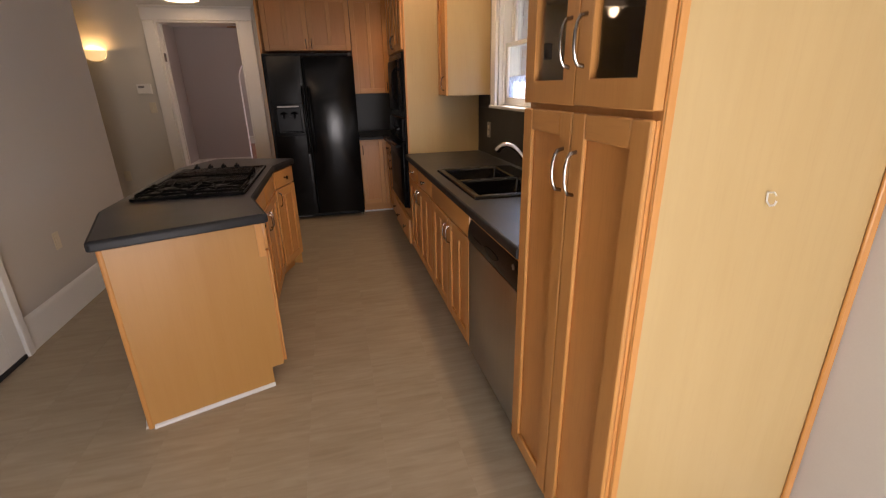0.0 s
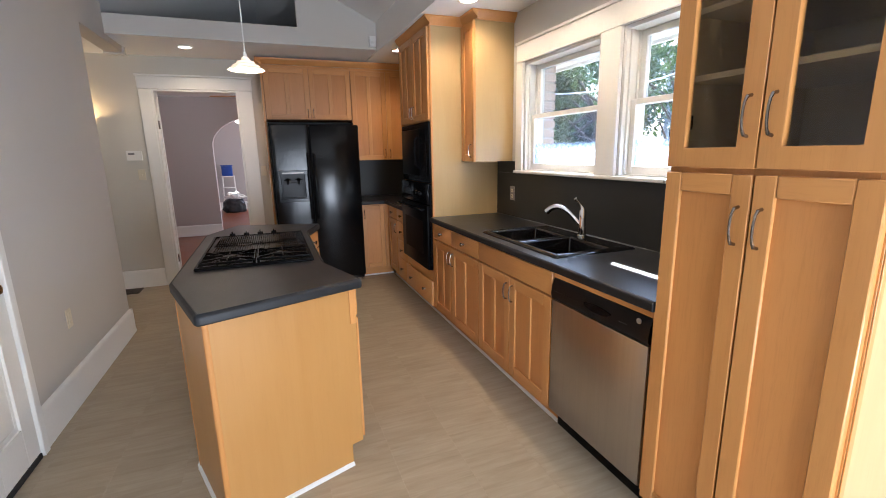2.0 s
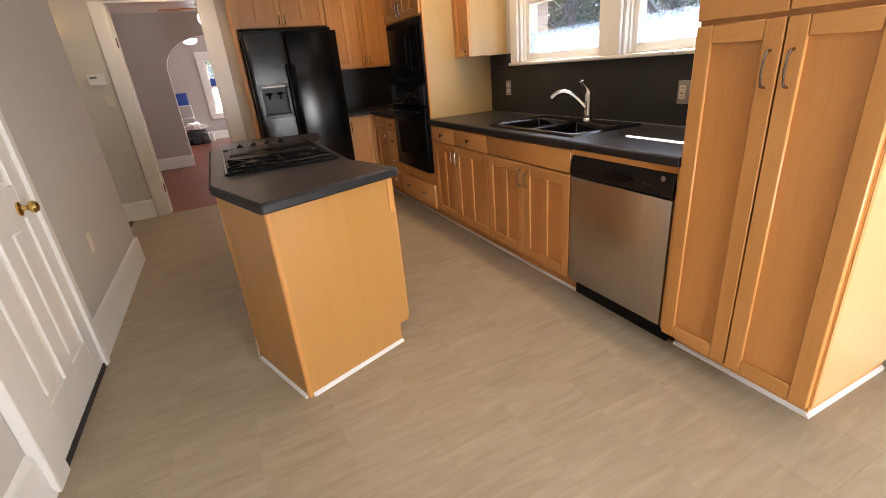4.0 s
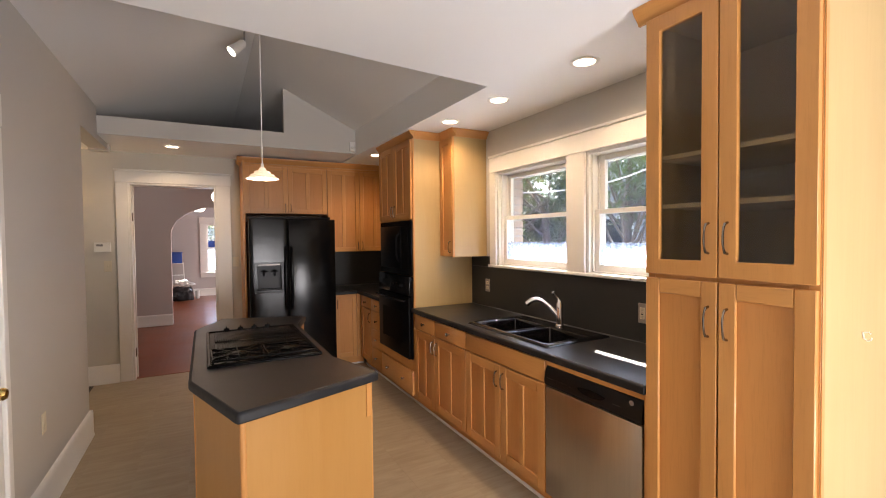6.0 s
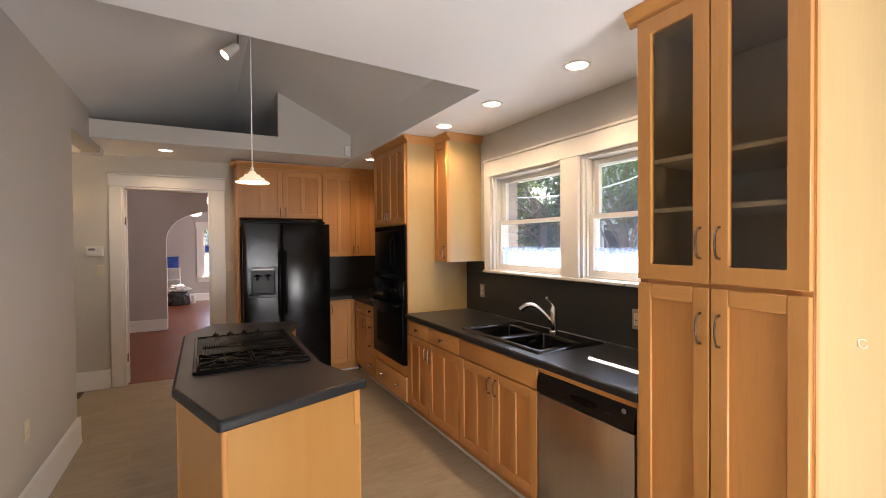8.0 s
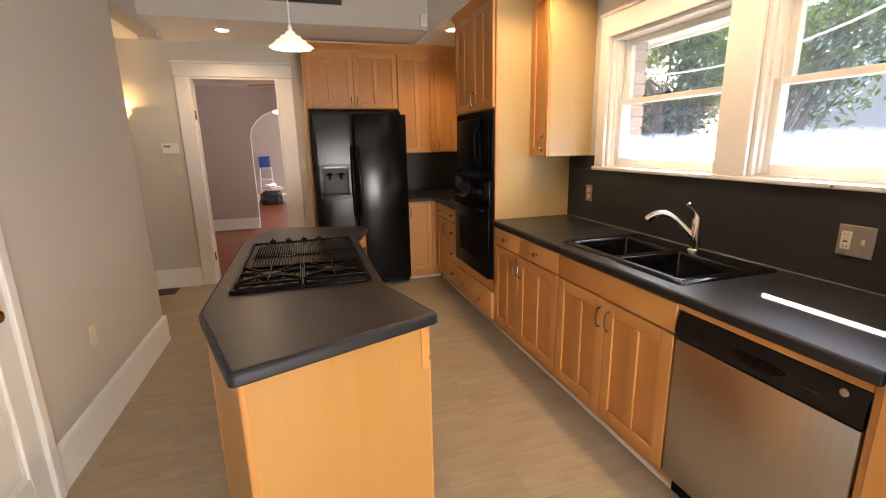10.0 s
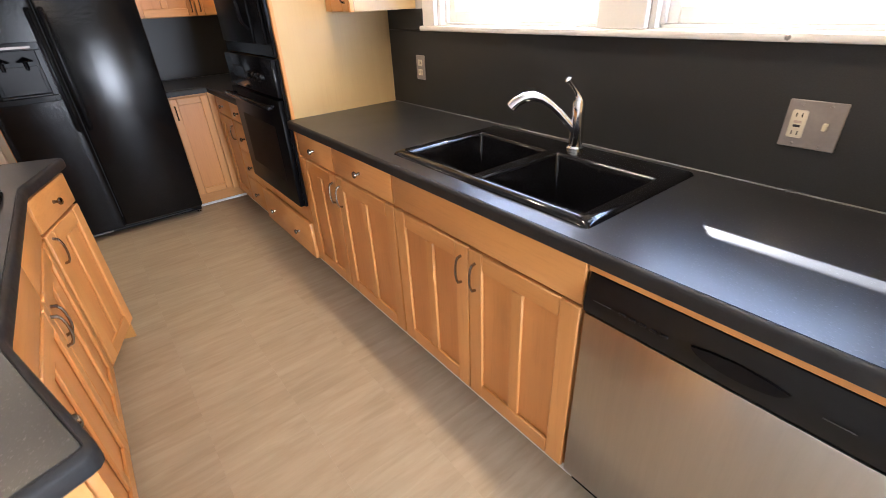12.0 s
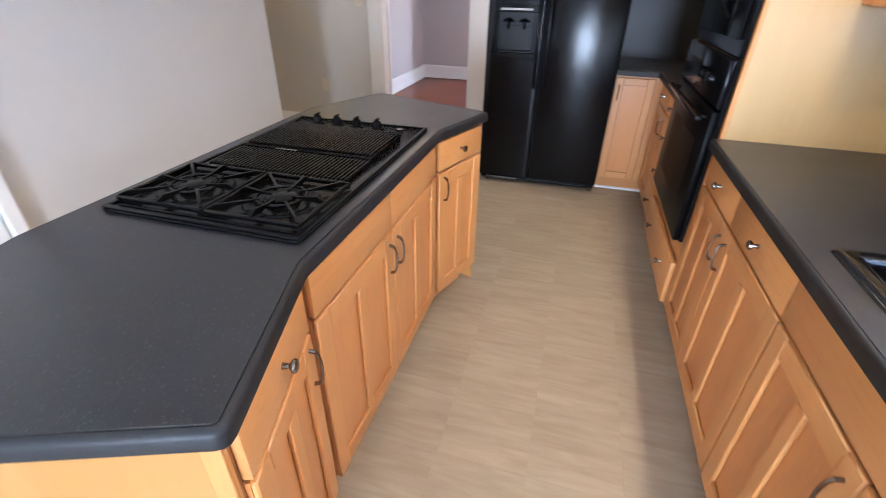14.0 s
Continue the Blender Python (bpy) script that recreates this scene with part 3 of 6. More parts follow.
# doorway casing and jambs in the north wall
dw = thing("door_casing", (-1.24, YN, 0), "wide white painted casing round an open doorway", "door casing", kind="structure")
part("jamb", one(-1.690, -1.670, 6.245, 6.435, 0, 2.165, 0.002), white_trim, dw)
part("jamb", one(-0.862, -0.842, 6.245, 6.435, 0, 2.165, 0.002), white_trim, dw)
part("head_jamb", one(-1.670, -0.862, 6.245, 6.435, 2.145, 2.165, 0.002), white_trim, dw)
part("door_stop", one(-1.6695, -1.659, 6.36, 6.395, 0, 2.1445, 0.002), white_trim, dw)
part("casing_board", one(-1.806, -1.690, 6.234, 6.26, 0, 2.165, 0.004), white_trim, dw)
part("casing_board", one(-0.842, -0.688, 6.234, 6.26, 0, 2.165, 0.004), white_trim, dw)
part("head_board", one(-1.812, -0.682, 6.232, 6.26, 2.166, 2.292, 0.004), white_trim, dw)
part("cap_moulding", one(-1.822, -0.672, 6.222, 6.26, 2.293, 2.314, 0.005), white_trim, dw)
for hz in (0.25, 1.75):
    part("hinge", one(-1.669, -1.662, 6.28, 6.33, hz, hz + 0.09, 0.002), nickel, dw, "small painted hinge leaf")

# panelled door in the west wall
wd = thing("door_1", (-1.79, 2.61, 0), "closed white six-panel door with a brass knob", "door", kind="structure")
DM = face(-1.772, 2.236, 90)           # local x runs along +y, local -y comes out towards +x
bm = bmesh.new()
W, H = 0.745, 2.025
for a, b in ((0, 0.11), (0.3175, 0.4275), (W - 0.11, W)):
    box(bm, a, b, 0, 0.035, 0.028, H, 0.002, DM)
for a, b in ((0.028, 0.22), (0.86, 1.00), (1.56, 1.66), (1.91, H)):
    for u, v in ((0.11, 0.3175), (0.4275, W - 0.11)):
        box(bm, u, v, 0.0005, 0.035, a, b, 0.002, DM)
leaf = part("door_leaf", bm, white_trim, wd)
for u, v in ((0.11, 0.3175), (0.4275, W - 0.11)):
    for a, b in ((0.22, 0.86), (1.00, 1.56), (1.66, 1.91)):
        bm = bmesh.new()
        box(bm, u - 0.004, v + 0.004, 0.012, 0.026, a - 0.004, b + 0.004, 0, DM)
        box(bm, u + 0.03, v - 0.03, 0.004, 0.014, a + 0.03, b - 0.03, 0.008, DM)
        part("panel", bm, white_trim, leaf)
# black strip painted in where the gap below the leaf lies in shade
part("bottom_seal", one(0.004, W - 0.004, -0.006, 0.030, 0.0005, 0.0275, 0.001, DM), rubber_and_gap_black, leaf, "dark strip standing in for the shaded gap under the door")
kb = part("door_knob", lathe(bmesh.new(), [(0.030, 0), (0.030, 0.006), (0.012, 0.012), (0.010, 0.030), (0.024, 0.040), (0.027, 0.052), (0.020, 0.064), (0.006, 0.068)],
                             DM @ Matrix.Translation((0.592, 0, 0.905)) @ Matrix.Rotation(radians(90), 4, "X"), 20), brass, leaf, "polished brass knob", True)
wc = thing("door_casing", (-1.79, 2.6, 0), "white painted door casing", "door casing", kind="structure")
for y0, y1 in ((2.115, 2.228), (2.988, 3.04)):
    part("casing_board", one(-1.80, -1.757, y0, y1, 0, 2.05, 0.004), white_trim, wc)
part("head_board", one(-1.80, -1.755, 2.11, 3.045, 2.051, 2.20, 0.004), white_trim, wc)
part("jamb", one(-1.94, -1.802, 2.976, 2.989, 0, 2.05, 0.001), white_trim, wc)

# ---------------------------------------------------------------- windows
wt = thing("window_trim", (1.28, 2.61, 1.27), "white painted window casing with a stool and a flat mullion board", "window trim", kind="structure")
CY0, CY1 = 1.588, 3.66
part("head_board", one(1.274, 1.298, CY0, CY1, 2.099, 2.226, 0.003), white_trim, wt)
part("cap_moulding", one(1.264, 1.298, CY0, CY1 + 0.008, 2.227, 2.247, 0.004), white_trim, wt)
for y0, y1, nm in ((W1[1], CY1, "side_board"), (CY0, W2[0], "side_board"), (W2[1], W1[0], "mullion_board")):
    part(nm, one(1.274, 1.298, y0, y1, 1.290, WZ[1], 0.003), white_trim, wt)
part("stool", one(1.267, 1.335, CY0, CY1 + 0.022, 1.267, 1.289, 0.005, seg=2), white_trim, wt)
for y in (1.90, 2.16):
    part("screw_clip", lathe(bmesh.new(), [(0.007, 0), (0.006, 0.003), (0.002, 0.005)], face(1.267, y, -90) @ Matrix.Translation((0, 0, 1.278)) @ Matrix.Rotation(radians(90), 4, "X"), 10), plate_metal, wt, "small metal clip")
for num, (a, b) in enumerate((W1, W2), 1):
    w = thing("window_%d" % num, (1.38, (a + b) / 2, 1.29), "white wooden double-hung window with dusty panes", "window", "kitchen windows", "structure")
    bm = bmesh.new()
    for y0, y1 in ((a, a + 0.018), (b - 0.018, b)):
        box(bm, 1.30, 1.46, y0, y1, 1.29, 2.098, 0.001)
    box(bm, 1.30, 1.46, a + 0.018, b - 0.018, 2.078, 2.098, 0.001)
    box(bm, 1.336, 1.50, a + 0.018, b - 0.018, 1.272, 1.300, 0.001)
    for y0, y1 in ((a + 0.018, a + 0.032), (b - 0.032, b - 0.018)):
        box(bm, 1.325, 1.345, y0, y1, 1.30, 2.078, 0.001)
        box(bm, 1.384, 1.394, y0, y1, 1.30, 2.078, 0.001)
    part("window_frame", bm, white_trim, w)
    for nm, x0, z0, z1, bot, top in (("lower_sash", 1.347, 1.300, 1.712, 0.046, 0.030), ("upper_sash", 1.396, 1.684, 2.076, 0.030, 0.034)):
        bm = bmesh.new()
        s0, s1 = a + 0.020, b - 0.020
        box(bm, x0, x0 + 0.035, s0, s0 + 0.046, z0, z1, 0.002)
        box(bm, x0, x0 + 0.035, s1 - 0.046, s1, z0, z1, 0.002)
        box(bm, x0 + 0.0004, x0 + 0.0346, s0 + 0.046, s1 - 0.046, z0, z0 + bot, 0.002)
        box(bm, x0 + 0.0004, x0 + 0.0346, s0 + 0.046, s1 - 0.046, z1 - top, z1, 0.002)
        sash = part(nm, bm, white_trim, w)
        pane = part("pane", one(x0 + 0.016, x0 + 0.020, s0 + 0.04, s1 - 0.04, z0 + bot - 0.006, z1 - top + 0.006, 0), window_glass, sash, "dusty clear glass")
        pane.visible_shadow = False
        if nm == "lower_sash":
            mid = (a + b) / 2
            bm = one(x0 + 0.004, x0 + 0.032, mid - 0.03, mid + 0.03, z1, z1 + 0.008, 0.002)
            box(bm, x0 + 0.010, x0 + 0.020, mid - 0.012, mid + 0.012, z1 + 0.008, z1 + 0.018, 0.002)
            part("sash_lock", bm, black_satin, sash, "dark sash lock")
fw = thing("window_3", (-0.64, 14.2, 0.64), "tall white double-hung window at the end of the far room", "window", kind="structure")
bm = bmesh.new()
for b in ((-1.09, -0.93, 14.17, 14.2, 0.64, 1.97), (-0.35, -0.19, 14.17, 14.2, 0.64, 1.97), (-1.11, -0.17, 14.168, 14.2, 1.971, 2.14), (-1.11, -0.17, 14.14, 14.2, 0.60, 0.639), (-1.08, -0.2, 14.175, 14.2, 0.50, 0.599)):
    box(bm, *b, 0.003)
part("window_casing", bm, white_trim, fw)
bm = bmesh.new()
for b in ((-0.93, -0.89, 14.24, 14.28, 0.64, 1.97), (-0.39, -0.35, 14.24, 14.28, 0.64, 1.97), (-0.89, -0.39, 14.24, 14.28, 0.64, 0.70), (-0.89, -0.39, 14.24, 14.28, 1.28, 1.32), (-0.89, -0.39, 14.24, 14.28, 1.92, 1.97)):
    box(bm, *b, 0.002)
part("sash", bm, white_trim, fw)
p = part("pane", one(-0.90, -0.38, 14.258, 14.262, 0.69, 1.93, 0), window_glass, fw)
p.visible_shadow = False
part("blue_pane", one(-0.89, -0.39, 14.250, 14.254, 1.32, 1.50, 0), blue_plastic, fw, "bright blue panel in the glazing")

# ---------------------------------------------------------------- fitted cabinets, east side
XF = 0.695          # carcass fronts; doors stand 20 mm proud


def east(y):
    return face(XF, y, -90)


def base_unit(name, y0, y1, label):
    """An empty base carcass between y0 and y1 with a recessed plinth."""
    c = thing(name, ((XF + XE) / 2, (y0 + y1) / 2, 0), label, "cabinet", "base cabinets")
    if name == "sink_cabinet":
        bm = one(XF, 1.298, y0 + 0.001, y1 - 0.001, 0.105, 0.70, 0.001)
        box(bm, XF, XF + 0.018, y0 + 0.001, y1 - 0.001, 0.70, 0.864, 0)
        box(bm, XF + 0.018, 1.298, y0 + 0.001, y0 + 0.019, 0.70, 0.864, 0)
        box(bm, XF + 0.018, 1.298, y1 - 0.019, y1 - 0.001, 0.70, 0.864, 0)
    else:
        bm = one(XF, 1.298, y0 + 0.001, y1 - 0.001, 0.105, 0.864, 0.001)
    part("body", bm, gap_shade_wood, c)
    part("plinth", one(0.752, 1.29, y0 + 0.001, y1 - 0.001, 0.0, 0.104, 0), maple_y, c, "maple plinth board")
    part("shoe_strip", sweep(bmesh.new(), [(0, 0), (0.012, 0), (0.010, 0.009), (0, 0.015)], (0.752, y0 + 0.001, 0), (0.752, y1 - 0.001, 0), (-1, 0, 0)), white_quarter, c, "white shoe strip")
    return c


sink_cab = base_unit("sink_cabinet", 2.240, 3.090, "maple sink cabinet with two framed doors and a false drawer")
m = east(3.090)
drawer_front(m, 0.004, 0.846, 0.728, 0.850, sink_cab, maple_y, "false_front")
for a, b, hx in ((0.004, 0.4235, 0.391), (0.4265, 0.846, 0.459)):
    d = shaker(m, a, b, 0.112, 0.718, sink_cab, maple_y)
    bow_handle(face(XF - 0.02, 3.090, -90), hx, 0.575, 0.675, d)

drawer_cab = base_unit("drawer_cabinet", 3.090, 3.983, "maple base cabinet with two drawers above two framed doors")
m = east(3.983)
for a, b in ((0.004, 0.398), (0.402, 0.889)):
    d = drawer_front(m, a, b, 0.728, 0.850, drawer_cab, maple_y)
    knob(face(XF - 0.02, 3.983, -90), (a + b) / 2, 0.789, d)
for a, b, hx in ((0.004, 0.398, 0.366), (0.402, 0.889, 0.434)):
    d = shaker(m, a, b, 0.112, 0.718, drawer_cab, maple_y)
    bow_handle(face(XF - 0.02, 3.983, -90), hx, 0.575, 0.675, d)

# dishwasher between the sink cabinet and the pantry
dwash = thing("dishwasher", (0.99, 1.915, 0), "built-in stainless steel dishwasher with a black control panel", "dishwasher")
part("tub", one(0.70, 1.28, 1.612, 2.236, 0.10, 0.828, 0.002), black_satin, dwash)
part("door_panel", one(0.672, 0.70, 1.616, 2.232, 0.115, 0.716, 0.004, seg=2), steel, dwash, "brushed stainless steel door")
bm = bmesh.new()
PANEL = [(0.0, 0.0), (0.030, 0.004), (0.034, 0.030), (0.028, 0.070), (0.016, 0.104), (0.0, 0.108)]
sweep(bm, PANEL, (0.70, 1.614, 0.720), (0.70, 2.234, 0.720), (-1, 0, 0))
cp = part("control_panel", bm, black_panel, dwash, "black moulded control panel")
SCOOP = [(0.085 * math.cos(a), -0.026 * math.sin(a)) for a in [math.pi * k / 14 for k in range(15)]] + [(-0.05, 0.006), (0.0, 0.010), (0.05, 0.006)]
part("handle_recess", prism(bmesh.new(), SCOOP, -0.004, 0.0025, 0.001, 1, m=face(0.6665, 1.900, -90) @ pose(0, 0, 0.778, 90, 0, 0)), black_gloss, cp, "black scooped handle")
for y in (1.745, 2.185):
    part("marking", one(0.6645, 0.6665, y - 0.022, y + 0.022, 0.7665, 0.7685, 0.0005), mid_plastic, cp, "small pale marking")
for k in range(5):
    part("button", one(0.6640, 0.6680, 2.03 + 0.024 * k, 2.045 + 0.024 * k, 0.764, 0.770, 0.001), dark_plastic, cp)
part("badge", lathe(bmesh.new(), [(0.0115, 0), (0.0115, 0.003), (0.008, 0.004), (0.008, 0.0035)], face(0.6725, 1.668, -90) @ Matrix.Translation((0, 0, 0.802)) @ Matrix.Rotation(radians(90), 4, "X"), 20), plate_metal, cp, "round metal badge")
part("toe_panel", one(0.735, 0.75, 1.612, 2.236, 0.004, 0.10, 0.002), black_satin, dwash, "black toe panel")
filler = solid("filler_strip", box(box(bmesh.new(), XF - 0.015, 0.72, 1.588, 1.611, 0.105, 0.864, 0.001), XF - 0.015, 0.72, 1.612, 2.239, 0.830, 0.864, 0.001), maple_y,
               "thin maple strip over the dishwasher", "trim", "structure")

# tall pantry with glazed upper doors
PY0, PY1 = 0.990, 1.586
pan = thing("pantry_cabinet", (0.98, 1.288, 0), "tall maple pantry cabinet with glazed upper doors and long lower doors", "cabinet")
part("side_panel", one(0.676, 1.297, PY0, PY0 + 0.018, 0.105, 2.415, 0.001), maple_ply, pan, "pale maple veneer end panel")
part("side_panel", one(0.676, 1.297, PY1 - 0.018, PY1, 0.105, 2.415, 0.001), maple_ply, pan)
part("back_panel", one(1.285, 1.297, PY0 + 0.018, PY1 - 0.018, 0.105, 2.415, 0), cabinet_inside, pan)
part("lower_body", one(0.676, 1.284, PY0 + 0.019, PY1 - 0.019, 0.105, 1.39, 0.001), cabinet_inside, pan)
part("top_panel", one(0.676, 1.284, PY0 + 0.019, PY1 - 0.019, 2.395, 2.415, 0.001), cabinet_inside, pan)
for z in (1.645, 1.842):
    part("shelf", one(0.70, 1.284, PY0 + 0.019, PY1 - 0.019, z, z + 0.018, 0.001), cabinet_inside, pan, "pale adjustable shelf")
bm = bmesh.new()
for y0, y1 in ((PY0, PY0 + 0.032), (1.270, 1.306), (PY1 - 0.032, PY1)):
    box(bm, 0.6745, 0.694, y0 + 0.0005, y1 - 0.0005, 0.105, 2.414, 0.0005)
for z0, z1 in ((1.355, 1.395), (2.375, 2.414)):
    box(bm, 0.6748, 0.693, PY0 + 0.0325, PY1 - 0.0325, z0, z1, 0.0005)
part("face_frame", bm, maple_z, pan)
part("plinth", one(0.765, 1.297, PY0 + 0.035, PY1, 0.0, 0.104, 0), maple_y, pan, "maple plinth board")
for p0, p1, out in (((0.765, PY0 + 0.023, 0), (0.765, PY1, 0), (-1, 0, 0)), ((0.753, PY0 + 0.035, 0), (1.297, PY0 + 0.035, 0), (0, -1, 0))):
    part("shoe_strip", sweep(bmesh.new(), [(0, 0), (0.012, 0), (0.010, 0.009), (0, 0.015)], p0, p1, out), white_quarter, pan, "white shoe strip")
m = face(0.674, PY1, -90)
mh = face(0.654, PY1, -90)
for a, b, hx in ((0.003, 0.2955, 0.2955 - 0.031), (0.3005, 0.593, 0.3005 + 0.031)):
    d = shaker(m, a, b, 0.108, 1.366, pan, maple_y, mullion=False, rail=0.060)
    bow_handle(mh, hx, 1.165, 1.275, d, 0.030)
    d = shaker(m, a, b, 1.382, 2.412, pan, maple_y, mullion=False, glass=True, rail=0.060)
    bow_handle(mh, hx, 1.470, 1.580, d, 0.030)
for y in (PY0 + 0.022, PY1 - 0.030):
    for z in (1.50, 1.95, 2.30):
        part("hinge", one(0.696, 0.722, y, y + 0.008, z, z + 0.045, 0.002), black_satin, pan, "dark cabinet hinge")
part("edge_trim", one(1.272, 1.297, PY0 - 0.010, PY0 - 0.0005, 0.105, 2.41, 0.003), maple_z, pan, "maple scribe strip at the wall")
part("edge_trim", one(0.676, 0.694, PY0 - 0.004, PY0 - 0.0005, 0.105, 2.412, 0.001), maple_z, pan)
part("crown", sweep(sweep(bmesh.new(), CROWN, (0.676, PY0 - 0.046, 2.414), (0.676, PY1 + 0.046, 2.414), (-1, 0, 0)), CROWN, (0.676, PY0, 2.414), (1.297, PY0, 2.414), (0, -1, 0)), maple_y, pan, "maple crown moulding")
part("crown", sweep(bmesh.new(), CROWN, (0.676, PY1, 2.414), (1.297, PY1, 2.414), (0, 1, 0)), maple_x, pan)
bm = tube(bmesh.new(), [(0.955, 0.988, 1.208), (0.955, 0.972, 1.212), (0.955, 0.967, 1.206)], 0.002, 6)
tube(bm, [(0.955, 0.987, 1.208), (0.955, 0.985, 1.190), (0.955, 0.976, 1.182), (0.955, 0.967, 1.186), (0.955, 0.964, 1.195)], 0.0022, 6)
hook = solid("coat_hook", bm, white_plastic, "small white hook on the pantry's side", "hook")

# oven tower
TY0, TY1 = 3.985, 4.79
tow = thing("oven_tower", (0.99, 4.39, 0), "tall maple oven cabinet with doors above and a drawer below", "cabinet")
part("side_panel", one(0.676, 1.297, TY0, TY0 + 0.018, 0.866, 2.415, 0.001), maple_ply, tow, "pale maple veneer end panel")
part("side_panel", one(0.676, 1.297, TY1 - 0.018, TY1, 0.105, 2.415, 0.001), maple_ply, tow)
part("body", one(0.70, 1.296, TY0 + 0.019, TY1 - 0.019, 0.105, 2.414, 0.001), maple_z, tow)
bm = bmesh.new()
for y0, y1 in ((TY0, TY0 + 0.034), (TY1 - 0.034, TY1)):
    box(bm, 0.6745, 0.699, y0 + 0.0005, y1 - 0.0005, 0.105, 2.414, 0.001)
for z0, z1 in ((1.675, 1.715), (0.335, 0.44), (2.38, 2.414)):
    box(bm, 0.6750, 0.699, TY0 + 0.0345, TY1 - 0.0345, z0, z1, 0.001)
part("face_frame", bm, maple_z, tow)
part("plinth", one(0.752, 1.29, TY0, TY1, 0, 0.104, 0), maple_y, tow, "maple plinth board")
part("shoe_strip", sweep(bmesh.new(), [(0, 0), (0.012, 0), (0.010, 0.009), (0, 0.015)], (0.752, TY0, 0), (0.752, TY1, 0), (-1, 0, 0)), white_quarter, tow, "white shoe strip")
part("edge_strip", one(0.676, 0.690, TY0 - 0.004, TY0 - 0.0005, 0.906, 2.412, 0.001), maple_z, tow)
m = face(0.674, TY1, -90)
mh = face(0.654, TY1, -90)
for a, b, hx in ((0.006, 0.4005, 0.370), (0.4045, 0.799, 0.435)):
    d = shaker(m, a, b, 1.705, 2.410, tow, maple_y, rail=0.056)
    bow_handle(mh, hx, 1.735, 1.835, d)
d = drawer_front(m, 0.006, 0.799, 0.112, 0.330, tow, maple_y)
knob(mh, 0.20, 0.221, d)
knob(mh, 0.60, 0.221, d)
part("crown", sweep(sweep(bmesh.new(), CROWN, (0.676, TY0 - 0.046, 2.414), (0.676, TY1 + 0.02, 2.414), (-1, 0, 0)), CROWN, (0.676, TY0, 2.414), (1.297, TY0, 2.414), (0, -1, 0)), maple_y, tow, "maple crown moulding")

# microwave and wall oven in the tower
def ov(y):
    return face(0.655, y, -90)


mw = thing("microwave", (0.66, 4.39, 1.19), "black built-in microwave with a glass door", "microwave")
m = ov(TY1 - 0.02)
Wd = TY1 - TY0 - 0.03
part("trim_surround", one(0.0, Wd, 0.0, 0.018, 1.190, 1.692, 0.004, m), black_satin, mw)
dr = part("door_panel", one(0.045, Wd - 0.20, -0.018, -0.0005, 1.245, 1.645, 0.006, m, 2), oven_black, mw, "black glass door")
part("handle", tube(bmesh.new(), [m @ Vector((Wd - 0.225, -0.018, 1.31)), m @ Vector((Wd - 0.225, -0.045, 1.345)), m @ Vector((Wd - 0.225, -0.052, 1.445)), m @ Vector((Wd - 0.225, -0.045, 1.545)), m @ Vector((Wd - 0.225, -0.018, 1.58))], 0.009, 8), black_gloss, dr, "black curved handle")
kp = part("keypad", one(Wd - 0.185, Wd - 0.045, -0.012, -0.0005, 1.245, 1.645, 0.004, m), black_satin, mw)
part("display", one(Wd - 0.17, Wd - 0.06, -0.0145, -0.0115, 1.585, 1.625, 0.001, m), black_gloss, kp)
for r in range(4):
    for c in range(3):
        part("button", one(Wd - 0.168 + 0.039 * c, Wd - 0.140 + 0.039 * c, -0.0145, -0.0115, 1.36 + 0.048 * r, 1.388 + 0.048 * r, 0.001, m), black_satin, kp)
oven = thing("wall_oven", (0.66, 4.39, 0.44), "black glass built-in wall oven with dials", "oven")
part("trim_surround", one(0.0, Wd, 0.0, 0.018, 0.436, 1.186, 0.004, m), black_satin, oven)
cpo = part("control_panel", one(0.0, Wd, -0.022, -0.0005, 1.010, 1.184, 0.006, m, 2), black_gloss, oven, "black control panel")
for k in range(3):
    part("dial", lathe(bmesh.new(), [(0.024, 0), (0.022, 0.018), (0.016, 0.024), (0.004, 0.025)], m @ Matrix.Translation((0.44 + 0.085 * k, -0.022, 1.095)) @ Matrix.Rotation(radians(90), 4, "X"), 18), black_satin, cpo, "round black dial")
part("clock_display", one(0.12, 0.32, -0.0245, -0.0215, 1.065, 1.125, 0.001, m), black_satin, cpo)
dr = part("door_panel", one(0.004, Wd - 0.004, -0.028, -0.0005, 0.440, 1.000, 0.006, m, 2), oven_black, oven, "black glass oven door")
bm = box(bmesh.new(), 0.02, Wd - 0.02, -0.078, -0.052, 0.958, 0.978, 0.006, m, 0, 2)
for u in (0.06, Wd - 0.10):
    box(bm, u, u + 0.04, -0.053, -0.0285, 0.960, 0.976, 0.003, m)
part("handle", bm, black_satin, dr, "long flat black ledge handle")
part("window", one(0.12, Wd - 0.12, -0.0295, -0.0275, 0.56, 0.86, 0.001, m), oven_black, dr)

